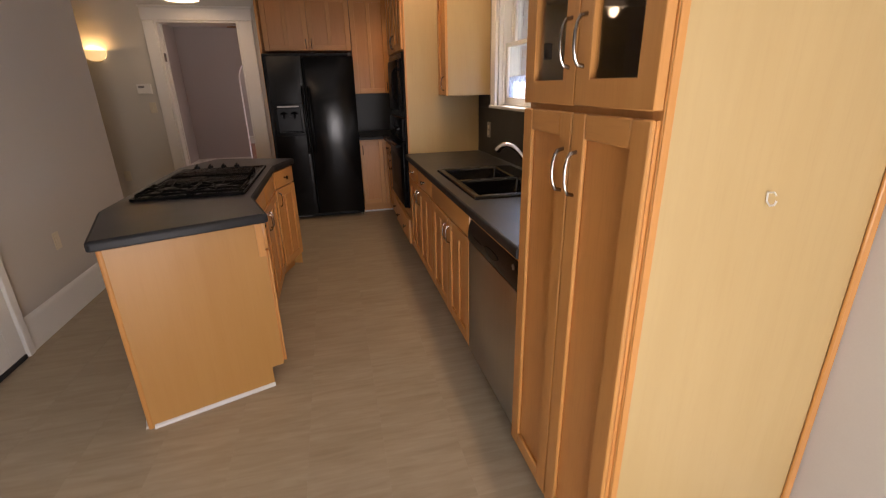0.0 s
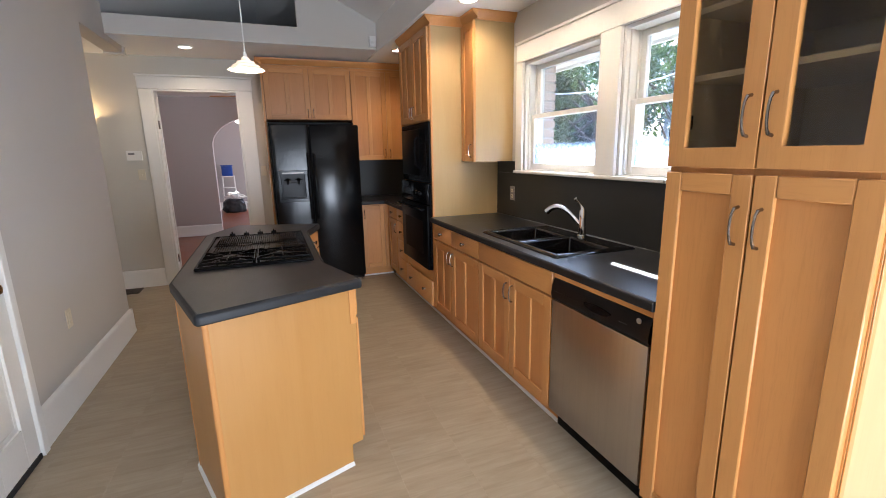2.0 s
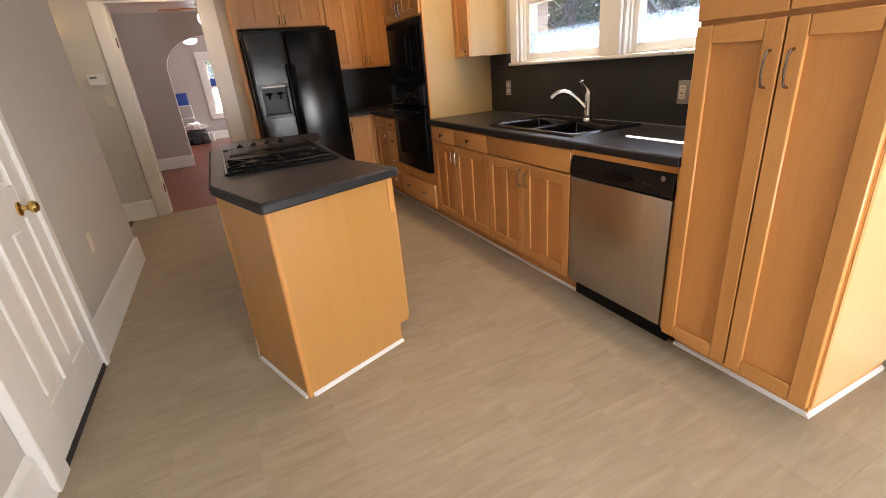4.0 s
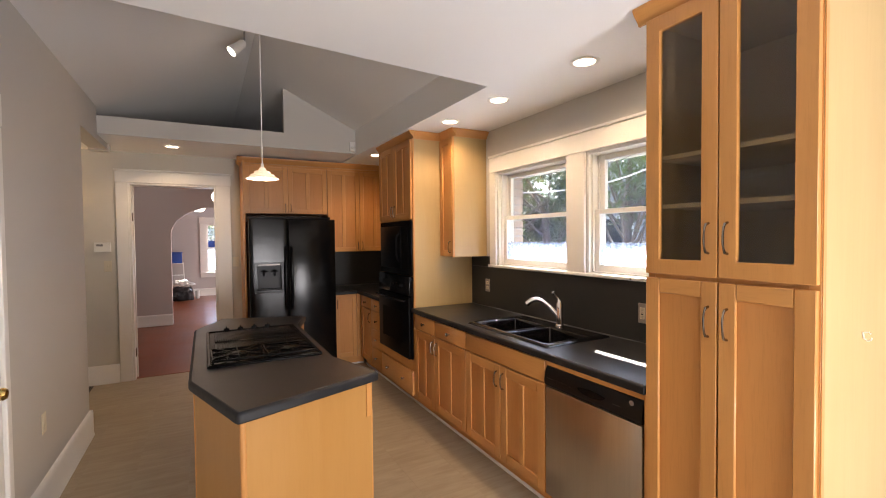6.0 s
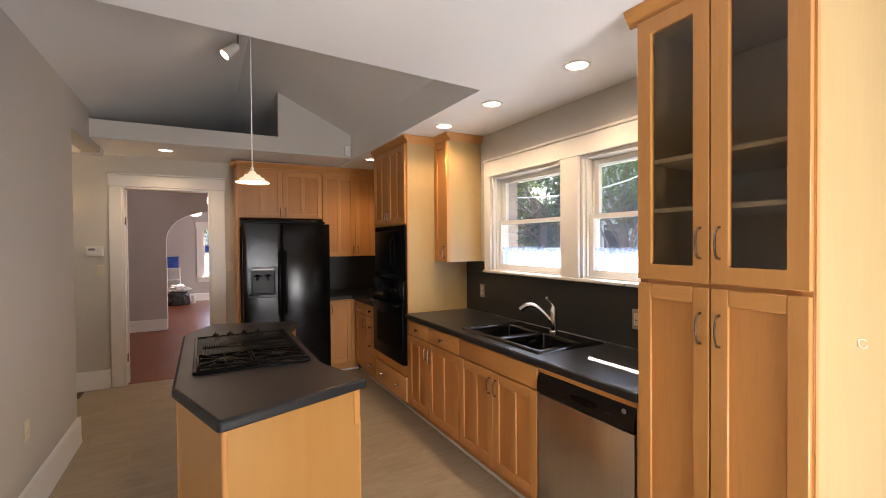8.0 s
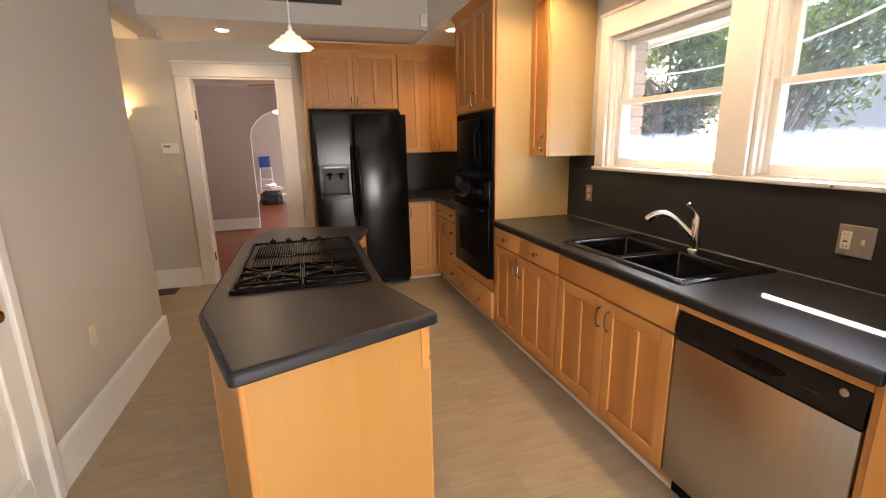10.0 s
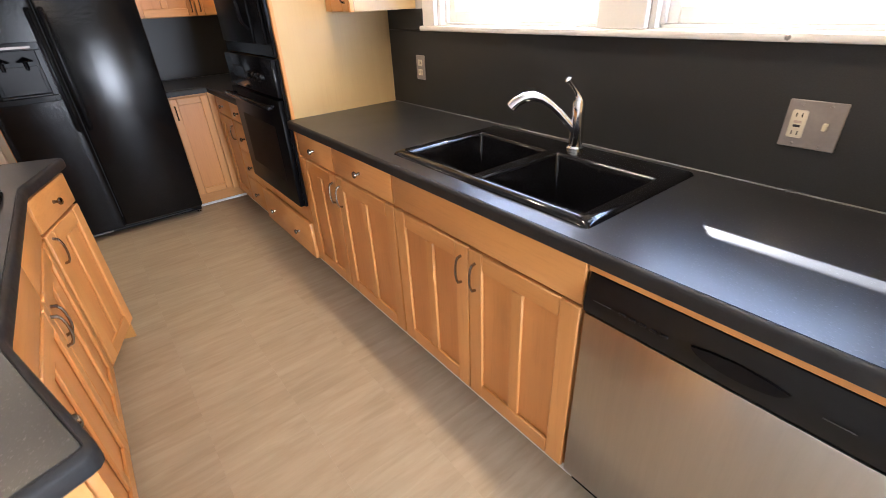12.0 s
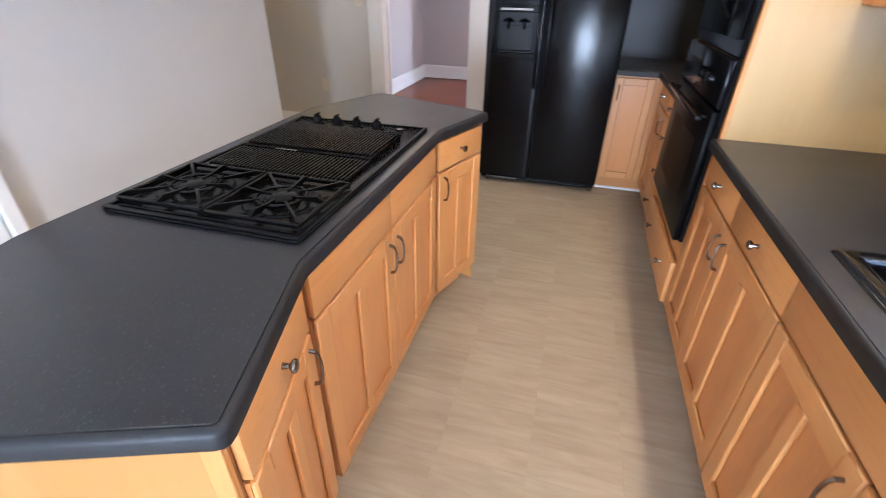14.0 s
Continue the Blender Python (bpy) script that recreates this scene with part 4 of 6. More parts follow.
# small wall cabinet beside the tower
uc = thing("wall_cabinet", (1.13, 3.86, 1.362), "narrow maple wall cabinet with a pale side", "cabinet", "wall cabinets")
part("body", one(0.965, 1.297, 3.742, 3.982, 1.362, 2.415, 0.001), maple_ply, uc, "pale maple veneer carcass")
part("edge_strip", one(0.945, 0.9645, 3.7425, 3.755, 1.362, 2.414, 0.001), maple_z, uc)
d = shaker(face(0.9645, 3.981, -90), 0.002, 0.225, 1.366, 2.410, uc, maple_y, mullion=False, rail=0.056)
bow_handle(face(0.9445, 3.981, -90), 0.195, 1.40, 1.50, d)
part("crown", sweep(sweep(bmesh.new(), CROWN, (0.966, 3.742 - 0.046, 2.414), (0.966, 3.982, 2.414), (-1, 0, 0)), CROWN, (0.966, 3.742, 2.414), (1.297, 3.742, 2.414), (0, -1, 0)), maple_y, uc, "maple crown moulding")

# worktop, with the sink cut into it, and the backsplash
SX0, SX1, SY0, SY1 = 0.722, 1.236, 2.285, 3.125


def inset(pts, d):
    """The outline moved inwards by d, corners mitred; it runs anticlockwise."""
    out = []
    for i, p in enumerate(pts):
        p, a, b = Vector(p), Vector(pts[i - 1]), Vector(pts[(i + 1) % len(pts)])
        u, v = (p - a).normalized(), (b - p).normalized()
        nu, nv = Vector((-u.y, u.x)), Vector((-v.y, v.x))
        mid = (nu + nv).normalized()
        out.append(tuple(p + mid * (d / max(0.3, mid.dot(nu)))))
    return out


def banded_top(name, pts, label, z0=0.865, z1=0.907):
    """A laminate worktop: a flat slab inside a chamfered edge band."""
    w = thing(name, (*pts[0], z0), label, "worktop")
    part("slab", prism(bmesh.new(), inset(pts, 0.0145), z0, z1, 0.001, 1), black_top, w)
    bm = bmesh.new()
    rings = [[bm.verts.new((x, y, z)) for x, y in inset(pts, d)]
             for d, z in ((0.0135, z0), (0.004, z0), (0.0, z0 + 0.005), (0.0, z1 - 0.013), (0.002, z1 - 0.008), (0.006, z1 - 0.003), (0.011, z1 - 0.0005), (0.0135, z1 - 0.0012))]
    for a, b in zip(rings, rings[1:] + rings[:1]):
        for i in range(len(a)):
            bm.faces.new((a[i], a[(i + 1) % len(a)], b[(i + 1) % len(a)], b[i])).smooth = True
    bmesh.ops.recalc_face_normals(bm, faces=bm.faces[:])
    part("edge_band", bm, worn_edge, w, "worn charcoal edge band")
    return w


ED = 0.645
EB = ED + 0.0130
bm = bmesh.new()
prism(bm, [(EB, 1.588), (EB, SY0 + 0.02), (1.297, SY0 + 0.02), (1.297, 1.588)], 0.866, 0.906)
prism(bm, [(EB, SY1 - 0.02), (EB, 3.983), (1.297, 3.983), (1.297, SY1 - 0.02)], 0.866, 0.906)
prism(bm, [(EB, SY0 + 0.02), (EB, SY1 - 0.02), (SX0 + 0.02, SY1 - 0.02), (SX0 + 0.02, SY0 + 0.02)], 0.866, 0.906)
prism(bm, [(SX1 - 0.02, SY0 + 0.02), (SX1 - 0.02, SY1 - 0.02), (1.297, SY1 - 0.02), (1.297, SY0 + 0.02)], 0.866, 0.906)
bmesh.ops.remove_doubles(bm, verts=bm.verts[:], dist=0.0001)
wkt = thing("worktop", (0.97, 2.79, 0.866), "charcoal laminate worktop with a rounded front edge", "worktop")
part("slab", bm, black_top, wkt)
NOSE = [(0, 0), (0.009, 0), (0.0122, 0.003), (0.0125, 0.028), (0.0115, 0.033), (0.0080, 0.0375), (0.0030, 0.0396), (0.0005, 0.0392), (0, 0.0388)]
part("front_edge", sweep(bmesh.new(), NOSE, (EB - 0.0004, 1.588, 0.866), (EB - 0.0004, 3.983, 0.866), (-1, 0, 0)), worn_edge, wkt, "rounded charcoal front edge")
banded_top("worktop", [(0.372, 5.572), (0.642, 5.572), (0.642, 4.792), (1.297, 4.792), (1.297, 6.245), (0.372, 6.245)], "charcoal laminate corner worktop", 0.866, 0.906)
solid("backsplash", one(1.286, 1.2985, 1.588, 3.983, 0.9065, 1.2665, 0.001), black_splash, "full-height charcoal backsplash under the windows", "backsplash", "structure")
solid("backsplash", one(1.286, 1.2985, 3.684, 3.983, 1.2670, 1.361, 0.001), black_splash, "charcoal backsplash beside the window", "backsplash", "structure")
solid("backsplash", one(0.372, 1.297, 6.246, 6.2585, 0.9065, 1.363, 0.001), black_splash, "charcoal backsplash in the corner", "backsplash", "structure")
solid("backsplash_caulk", one(1.281, 1.2855, 1.590, 3.982, 0.9062, 0.9095, 0.001), grey_plastic, "thin pale sealant bead behind the worktop", "sealant", "structure")

# double-bowl sink
sk = thing("kitchen_sink", (0.98, 2.705, 0.906), "black double-bowl drop-in sink", "sink")
bm = bmesh.new()
Z1 = 0.918
SM = 2.715
bowls = ((SX0 + 0.045, SX1 - 0.125, SY0 + 0.05, SM - 0.025), (SX0 + 0.045, SX1 - 0.125, SM + 0.025, SY1 - 0.05))
xs = [SX0, SX0 + 0.022, SX0 + 0.045, SX1 - 0.125, SX1]
ys = [SY0, SY0 + 0.025, SY0 + 0.05, SM - 0.025, SM + 0.025, SY1 - 0.05, SY1 - 0.025, SY1]
grid = [[bm.verts.new((x, y, Z1 + (0.005 if (i == 1 and 0 < j < 7) or (j in (1, 6) and 0 < i < 4) else 0.0))) for j, y in enumerate(ys)] for i, x in enumerate(xs)]
for i in range(4):
    for j in range(7):
        if not (i == 2 and j in (2, 4)):
            bm.faces.new((grid[i][j], grid[i + 1][j], grid[i + 1][j + 1], grid[i][j + 1]))
for j in (2, 4):
    ring = [grid[2][j], grid[3][j], grid[3][j + 1], grid[2][j + 1]]
    cx, cy = sum(v.co.x for v in ring) / 4, sum(v.co.y for v in ring) / 4
    low = [bm.verts.new((cx + (v.co.x - cx) * 0.90, cy + (v.co.y - cy) * 0.90, 0.735)) for v in ring]
    for a in range(4):
        bm.faces.new((ring[a], ring[(a + 1) % 4], low[(a + 1) % 4], low[a]))
    bm.faces.new(low)
edge = [e for e in bm.edges if len(e.link_faces) == 1]
ext = bmesh.ops.extrude_edge_only(bm, edges=edge)
for v in [g for g in ext["geom"] if isinstance(g, bmesh.types.BMVert)]:
    v.co.z = 0.9065
    v.co.x += 0.004 if v.co.x > 0.98 else -0.004
    v.co.y += 0.004 if v.co.y > 2.7 else -0.004
bmesh.ops.recalc_face_normals(bm, faces=bm.faces[:])
sharp = [e for e in bm.edges if len(e.link_faces) == 2 and e.calc_face_angle(0) > 0.5]
bmesh.ops.bevel(bm, geom=sharp, offset=0.014, segments=4, affect="EDGES", profile=0.5, clamp_overlap=True)
part("basin", bm, sink_black, sk, "glossy black composite basin", True)
for x0, x1, y0, y1 in bowls:
    part("drain", lathe(bmesh.new(), [(0.045, 0.736), (0.043, 0.740), (0.030, 0.738), (0.028, 0.737), (0.005, 0.7365)], Matrix.Translation(((x0 + x1) / 2 + 0.02, (y0 + y1) / 2, 0)), 20), chrome, sk, "chrome drain ring")

# pull-out tap
tap = thing("kitchen_tap", (1.185, 2.675, 0.918), "chrome single-lever pull-out kitchen tap", "tap")
T = Matrix.Translation((1.185, 2.675, 0))
part("base", lathe(bmesh.new(), [(0.030, 0.918), (0.030, 0.924), (0.024, 0.930), (0.023, 0.965), (0.021, 1.03), (0.022, 1.07), (0.019, 1.082)], T, 24), chrome, tap, "chrome column")
sp = [(1.180, 2.682, 0.985), (1.163, 2.701, 1.012), (1.145, 2.721, 1.042), (1.127, 2.742, 1.068), (1.107, 2.765, 1.087), (1.086, 2.789, 1.096), (1.066, 2.811, 1.092), (1.049, 2.830, 1.078), (1.037, 2.844, 1.060)]
part("spout", tube(bmesh.new(), sp, [0.0165, 0.0150, 0.0142, 0.0140, 0.0150, 0.0165, 0.0180, 0.0190, 0.0195], 18), chrome, tap, "chrome arched spout with spray head")
part("lever", tube(bmesh.new(), [(1.185, 2.675, 1.078), (1.184, 2.677, 1.092), (1.176, 2.681, 1.108), (1.163, 2.687, 1.126), (1.150, 2.693, 1.142), (1.143, 2.696, 1.151), (1.140, 2.698, 1.156)], [0.0175, 0.0130, 0.0085, 0.0075, 0.0105, 0.0120, 0.0060], 16), chrome, tap, "chrome lever")

# far corner base cabinets
cc = base_unit("corner_cabinet", 4.792, 5.592, "maple base cabinet with two drawers, a door and more drawers")
m, mh = east(5.592), east(5.592) @ Matrix.Translation((0, -0.02, 0))
for a, b in ((0.060, 0.410), (0.414, 0.797)):
    d = drawer_front(m, a, b, 0.728, 0.850, cc, maple_y)
    knob(mh, (a + b) / 2, 0.789, d)
d = shaker(m, 0.060, 0.410, 0.112, 0.718, cc, maple_y, mullion=False)
bow_handle(mh, 0.380, 0.575, 0.675, d)
for z0, z1 in ((0.112, 0.312), (0.316, 0.516), (0.520, 0.718)):
    d = drawer_front(m, 0.414, 0.797, z0, z1, cc, maple_y)
    knob(mh, 0.605, (z0 + z1) / 2, d)
fc = thing("corner_cabinet", (0.53, 5.93, 0), "narrow maple base cabinet beside the refrigerator", "cabinet", "base cabinets")
part("body", one(0.374, 0.694, 5.612, 6.25, 0.105, 0.864, 0.001), maple_z, fc)
part("plinth", one(0.374, 0.74, 5.66, 6.25, 0, 0.104, 0), maple_x, fc, "maple plinth board")
part("shoe_strip", sweep(bmesh.new(), [(0, 0), (0.012, 0), (0.010, 0.009), (0, 0.015)], (0.374, 5.66, 0), (0.74, 5.66, 0), (0, -1, 0)), white_quarter, fc, "white shoe strip")
part("corner_post", one(0.640, 0.694, 5.594, 5.611, 0.105, 0.864, 0.001), maple_z, fc)
d = shaker(face(0, 5.612, 0), 0.378, 0.636, 0.112, 0.850, fc, maple_x, mullion=False, rail=0.05)
bow_handle(face(0, 5.592, 0), 0.402, 0.70, 0.80, d)

# wall cabinets on the north side
def north_wall_unit(x0, x1, z0, split, label, hz):
    c = thing("wall_cabinet", ((x0 + x1) / 2, 6.1, z0), label, "cabinet", "wall cabinets")
    part("body", one(x0, x1, 5.95, 6.257, z0, 2.415, 0.001), gap_shade_wood, c)
    part("top_rail", one(x0, x1, 5.936, 5.9495, 2.385, 2.412, 0.001), maple_x, c)
    mm = face(0, 5.95, 0)
    for a, b, hx in ((x0 + 0.003, split - 0.0015, split - 0.030), (split + 0.0015, x1 - 0.003, split + 0.030)):
        dd = shaker(mm, a, b, z0 + 0.004, 2.383, c, maple_x, rail=0.055)
        bow_handle(face(0, 5.93, 0), hx, z0 + hz, z0 + hz + 0.095, dd)
    return c


over = north_wall_unit(-0.560, 0.384, 1.832, -0.080, "maple wall cabinet above the refrigerator", 0.025)
side = north_wall_unit(0.386, 1.215, 1.364, 0.800, "maple wall cabinet over the corner worktop", 0.030)
part("filler", one(1.216, 1.297, 5.95, 6.257, 1.364, 2.415, 0.001), maple_z, side)
part("crown", sweep(bmesh.new(), CROWN, (0.386, 5.937, 2.4145), (1.297, 5.937, 2.4145), (0, -1, 0)), maple_x, side, "maple crown moulding")
part("crown", sweep(sweep(bmesh.new(), CROWN, (-0.628, 5.937, 2.4145), (0.385, 5.937, 2.4145), (0, -1, 0)), CROWN, (-0.582, 6.257, 2.4145), (-0.582, 5.891, 2.4145), (-1, 0, 0)), maple_x, over, "maple crown moulding")
solid("end_panel", one(-0.584, -0.562, 5.74, 6.257, 0.0, 2.413, 0.001), maple_z, "tall maple end panel beside the refrigerator", "panel")

# ---------------------------------------------------------------- refrigerator
fr = thing("refrigerator", (-0.095, 5.85, 0), "black side-by-side refrigerator with an ice dispenser", "refrigerator")
FX0, FX1, FD, FT = -0.553, 0.366, -0.157, 1.752
part("body", one(FX0 + 0.004, FX1 - 0.004, 5.585, 6.23, 0.03, 1.735, 0.004), fridge_skin, fr)
part("gasket", one(FX0 + 0.012, FX1 - 0.012, 5.566, 5.5845, 0.11, 1.738, 0), rubber_and_gap_black, fr)
bm = bmesh.new()
DX0, DX1, DZ0, DZ1 = -0.505, -0.205, 0.950, 1.285
for b in ((FX0, DX0, 0.062, FT), (DX1, FD - 0.004, 0.062, FT), (DX0, DX1, 0.062, DZ0), (DX0, DX1, DZ1, FT)):
    box(bm, b[0], b[1], 5.497, 5.565, b[2], b[3], 0)
bmesh.ops.remove_doubles(bm, verts=bm.verts[:], dist=0.0001)
lead = [e for e in bm.edges if all(abs(v.co.y - 5.497) < 1e-4 for v in e.verts) and (all(abs(v.co.x - FX0) < 1e-4 for v in e.verts) or all(abs(v.co.x - FD + 0.004) < 1e-4 for v in e.verts))]
bmesh.ops.bevel(bm, geom=lead, offset=0.014, segments=3, affect="EDGES", profile=0.5)
lf = part("freezer_door", bm, fridge_skin, fr, "black textured freezer door")
rf = part("fridge_door", one(FD + 0.004, FX1, 5.497, 5.565, 0.062, FT, 0.012, seg=3), fridge_skin, fr, "black textured door")
bm = bmesh.new()
for b in ((DX0, DX1, 5.490, 5.53, DZ1 - 0.045, DZ1), (DX0, DX1, 5.490, 5.53, DZ0, DZ0 + 0.035), (DX0, DX0 + 0.03, 5.491, 5.53, DZ0 + 0.035, DZ1 - 0.045), (DX1 - 0.03, DX1, 5.491, 5.53, DZ0 + 0.035, DZ1 - 0.045)):
    box(bm, *b, 0.003)
dp = part("dispenser_surround", bm, black_satin, lf, "black dispenser surround")
dq = part("dispenser_back", one(DX0 + 0.02, DX1 - 0.02, 5.545, 5.562, DZ0 + 0.02, DZ1 - 0.02, 0), dark_plastic, lf, "dark grey dispenser recess")
part("dispenser_strip", one(DX0 + 0.04, DX1 - 0.04, 5.487, 5.4905, DZ1 - 0.034, DZ1 - 0.020, 0.002), plate_metal, lf, "shiny control strip")
part("dispenser_splash", one(DX0 + 0.045, DX1 - 0.045, 5.541, 5.5448, DZ0 + 0.045, DZ0 + 0.205, 0.003), dark_plastic, lf, "grey plastic splashguard")
part("dispenser_tray", one(DX0 + 0.03, DX1 - 0.03, 5.500, 5.540, DZ0 + 0.0355, DZ0 + 0.046, 0.002), dark_plastic, lf, "drip tray")
for x in (-0.410, -0.300):
    bm = lathe(bmesh.new(), [(0.004, 1.205), (0.014, 1.200), (0.040, 1.186), (0.042, 1.180), (0.012, 1.176), (0.010, 1.135), (0.004, 1.132)], Matrix.Translation((x, 5.522, 0)), 16)
    part("dispenser_paddle", bm, black_gloss, lf, "black paddle")
for x0, x1, own in ((FD - 0.045, FD - 0.018, lf), (FD + 0.018, FD + 0.045, rf)):
    bm = bmesh.new()
    xm = (x0 + x1) / 2
    pts = [(xm, 5.497, 0.76), (xm, 5.465, 0.78), (xm, 5.452, 0.86), (xm, 5.448, 1.12), (xm, 5.452, 1.34), (xm, 5.465, 1.43), (xm, 5.497, 1.45)]
    tube(bm, pts, [0.015, 0.014, 0.013, 0.013, 0.013, 0.014, 0.015], 10)
    part("handle", bm, black_gloss, own, "black vertical bar handle")
part("grille", one(FX0 + 0.01, FX1 - 0.01, 5.535, 5.58, 0.022, 0.058, 0.004), black_satin, fr, "black base grille")
for k in range(2):
    part("grille_slot", one(FX0 + 0.08, FX1 - 0.08, 5.5325, 5.5345, 0.034 + 0.015 * k, 0.040 + 0.015 * k, 0), rubber_and_gap_black, fr)
part("grille_bar", one(FX0 + 0.05, FX0 + 0.31, 5.524, 5.534, 0.030, 0.040, 0.002), grey_plastic, fr, "pale scuffed strip")
part("top_hinge_cover", one(FX0, FX1 - 0.05, 5.515, 5.66, FT + 0.001, FT + 0.028, 0.006), black_satin, fr, "black hinge cover")
for x in (FX0 + 0.06, FX1 - 0.03):
    part("foot", lathe(bmesh.new(), [(0.018, 0.0), (0.018, 0.012), (0.008, 0.014), (0.008, 0.03)], Matrix.Translation((x, 5.545, 0)), 12), chrome, fr, "levelling foot")

# ---------------------------------------------------------------- island
TOP = [(-0.878, 2.100), (-0.247, 2.338), (-0.366, 2.728), (-0.366, 3.735), (-0.246, 4.098), (-0.865, 4.310), (-1.046, 3.900), (-1.046, 2.622)]
CAB = [(-0.856, 2.152), (-0.290, 2.366), (-0.402, 2.732), (-0.402, 3.735), (-0.288, 4.080), (-0.845, 4.268), (-1.014, 3.885), (-1.014, 2.602)]
isl = thing("kitchen_island", (-0.68, 3.2, 0), "angled maple kitchen island with drawers and framed doors", "island")
part("body", prism(bmesh.new(), CAB[:], 0.105, 0.864), gap_shade_wood, isl)
part("plinth", prism(bmesh.new(), [(-0.850, 2.163), (-0.345, 2.352), (-0.462, 2.74), (-0.462, 3.73), (-0.352, 4.06), (-0.84, 4.25), (-1.002, 3.88), (-1.002, 2.61)], 0, 0.104), maple_y, isl, "maple plinth board")


def span(p, q):
    """A cabinet front between two plan points, seen from outside: its pose and its width."""
    d = Vector((q[0] - p[0], q[1] - p[1]))
    return face(p[0], p[1], math.degrees(math.atan2(d.y, d.x))), d.length


# plain veneered sides, down to the floor
for i, j, nm in ((0, 1, "front_panel"), (7, 0, "side_panel"), (6, 7, "side_panel"), (5, 6, "side_panel"), (4, 5, "back_panel")):
    m, w = span(CAB[i], CAB[j])
    bm = bmesh.new()
    if nm == "front_panel":
        prism(bm, [(0, 0.0), (w - 0.058, 0.0), (w - 0.058, 0.105), (w, 0.105), (w, 0.864), (0, 0.864)], 0.0005, 0.010, m=m @ pose(0, 0, 0, 90, 0, 0))
    else:
        box(bm, 0.002, w - 0.002, -0.010, -0.0005, 0, 0.864, 0.001, m)
    part(nm, bm, maple_front, isl)
    end = w - 0.058 if nm == "front_panel" else w
    a, b = m @ Vector((0.012, -0.0105, 0)), m @ Vector((end, -0.0105, 0))
    out = (m.to_3x3() @ Vector((0, -1, 0)))
    part("shoe_strip", sweep(bmesh.new(), [(0, 0), (0.012, 0), (0.010, 0.010), (0, 0.016)], a, b, out), white_quarter, isl, "white shoe strip")
for x, y in (CAB[0], CAB[7]):
    part("corner_trim", lathe(bmesh.new(), [(0.013, 0.0), (0.013, 0.864)], Matrix.Translation((x, y, 0)), 10), maple_z, isl, "rounded maple corner strip")
m, w = span(CAB[0], CAB[1])
part("corner_trim", one(w - 0.030, w, -0.016, -0.0105, 0.70, 0.862, 0.001, m), maple_z, isl)
# working side: angled end, two-door middle, angled end
m, w = span(CAB[1], CAB[2])
mh = m @ Matrix.Translation((0, -0.02, 0))
d = drawer_front(m, 0.006, w - 0.020, 0.728, 0.852, isl, maple_y)
knob(mh, w / 2, 0.79, d)
d = shaker(m, 0.006, w - 0.020, 0.110, 0.718, isl, maple_y)
bow_handle(mh, w - 0.052, 0.590, 0.695, d)
m, w = span(CAB[2], CAB[3])
mh = m @ Matrix.Translation((0, -0.02, 0))
c = w / 2
for a, b, hx in ((0.022, c - 0.002, c - 0.032), (c + 0.002, w - 0.022, c + 0.032)):
    drawer_front(m, a, b, 0.728, 0.852, isl, maple_y, "false_front")
    d = shaker(m, a, b, 0.110, 0.718, isl, maple_y)
    bow_handle(mh, hx, 0.575, 0.680, d)
m, w = span(CAB[3], CAB[4])
mh = m @ Matrix.Translation((0, -0.02, 0))
d = drawer_front(m, 0.020, w - 0.006, 0.728, 0.852, isl, maple_y)
knob(mh, w / 2, 0.79, d)
d = shaker(m, 0.020, w - 0.006, 0.110, 0.718, isl, maple_y)
bow_handle(mh, 0.052, 0.590, 0.695, d)


def rounded(pts, r, n=3):
    """The outline with its corners rounded."""
    out = []
    for i, p in enumerate(pts):
        p, a, b = Vector(p), Vector(pts[i - 1]), Vector(pts[(i + 1) % len(pts)])
        u, v = (a - p).normalized(), (b - p).normalized()
        s, e = p + u * r, p + v * r
        for k in range(n + 1):
            t = k / n
            out.append(tuple((1 - t) ** 2 * s + 2 * t * (1 - t) * p + t * t * e))
    return out


banded_top("island_worktop", rounded(TOP, 0.022), "angled charcoal laminate island worktop")

# downdraft cooktop let into the island
ck = thing("cooktop", (-0.69, 3.25, 0.907), "black downdraft gas cooktop with grates, grill plate and knobs", "cooktop")
CX0, CX1, KY0, KY1 = -0.972, -0.412, 2.782, 3.712
bm = bmesh.new()
prism(bm, rounded([(CX0, KY0), (CX1, KY0), (CX1, KY1), (CX0, KY1)], 0.02), 0.9072, 0.916, 0.004, 2)
part("tray", bm, black_satin, ck, "black enamel tray")
bm = bmesh.new()
for b in ((CX0 + 0.004, CX1 - 0.004, KY0 + 0.004, KY0 + 0.018), (CX0 + 0.004, CX1 - 0.004, KY1 - 0.018, KY1 - 0.004), (CX0 + 0.004, CX0 + 0.018, KY0 + 0.018, KY1 - 0.018), (CX1 - 0.018, CX1 - 0.004, KY0 + 0.018, KY1 - 0.018)):
    box(bm, *b, 0.9162, 0.922, 0.002)
part("rim", bm, black_satin, ck)
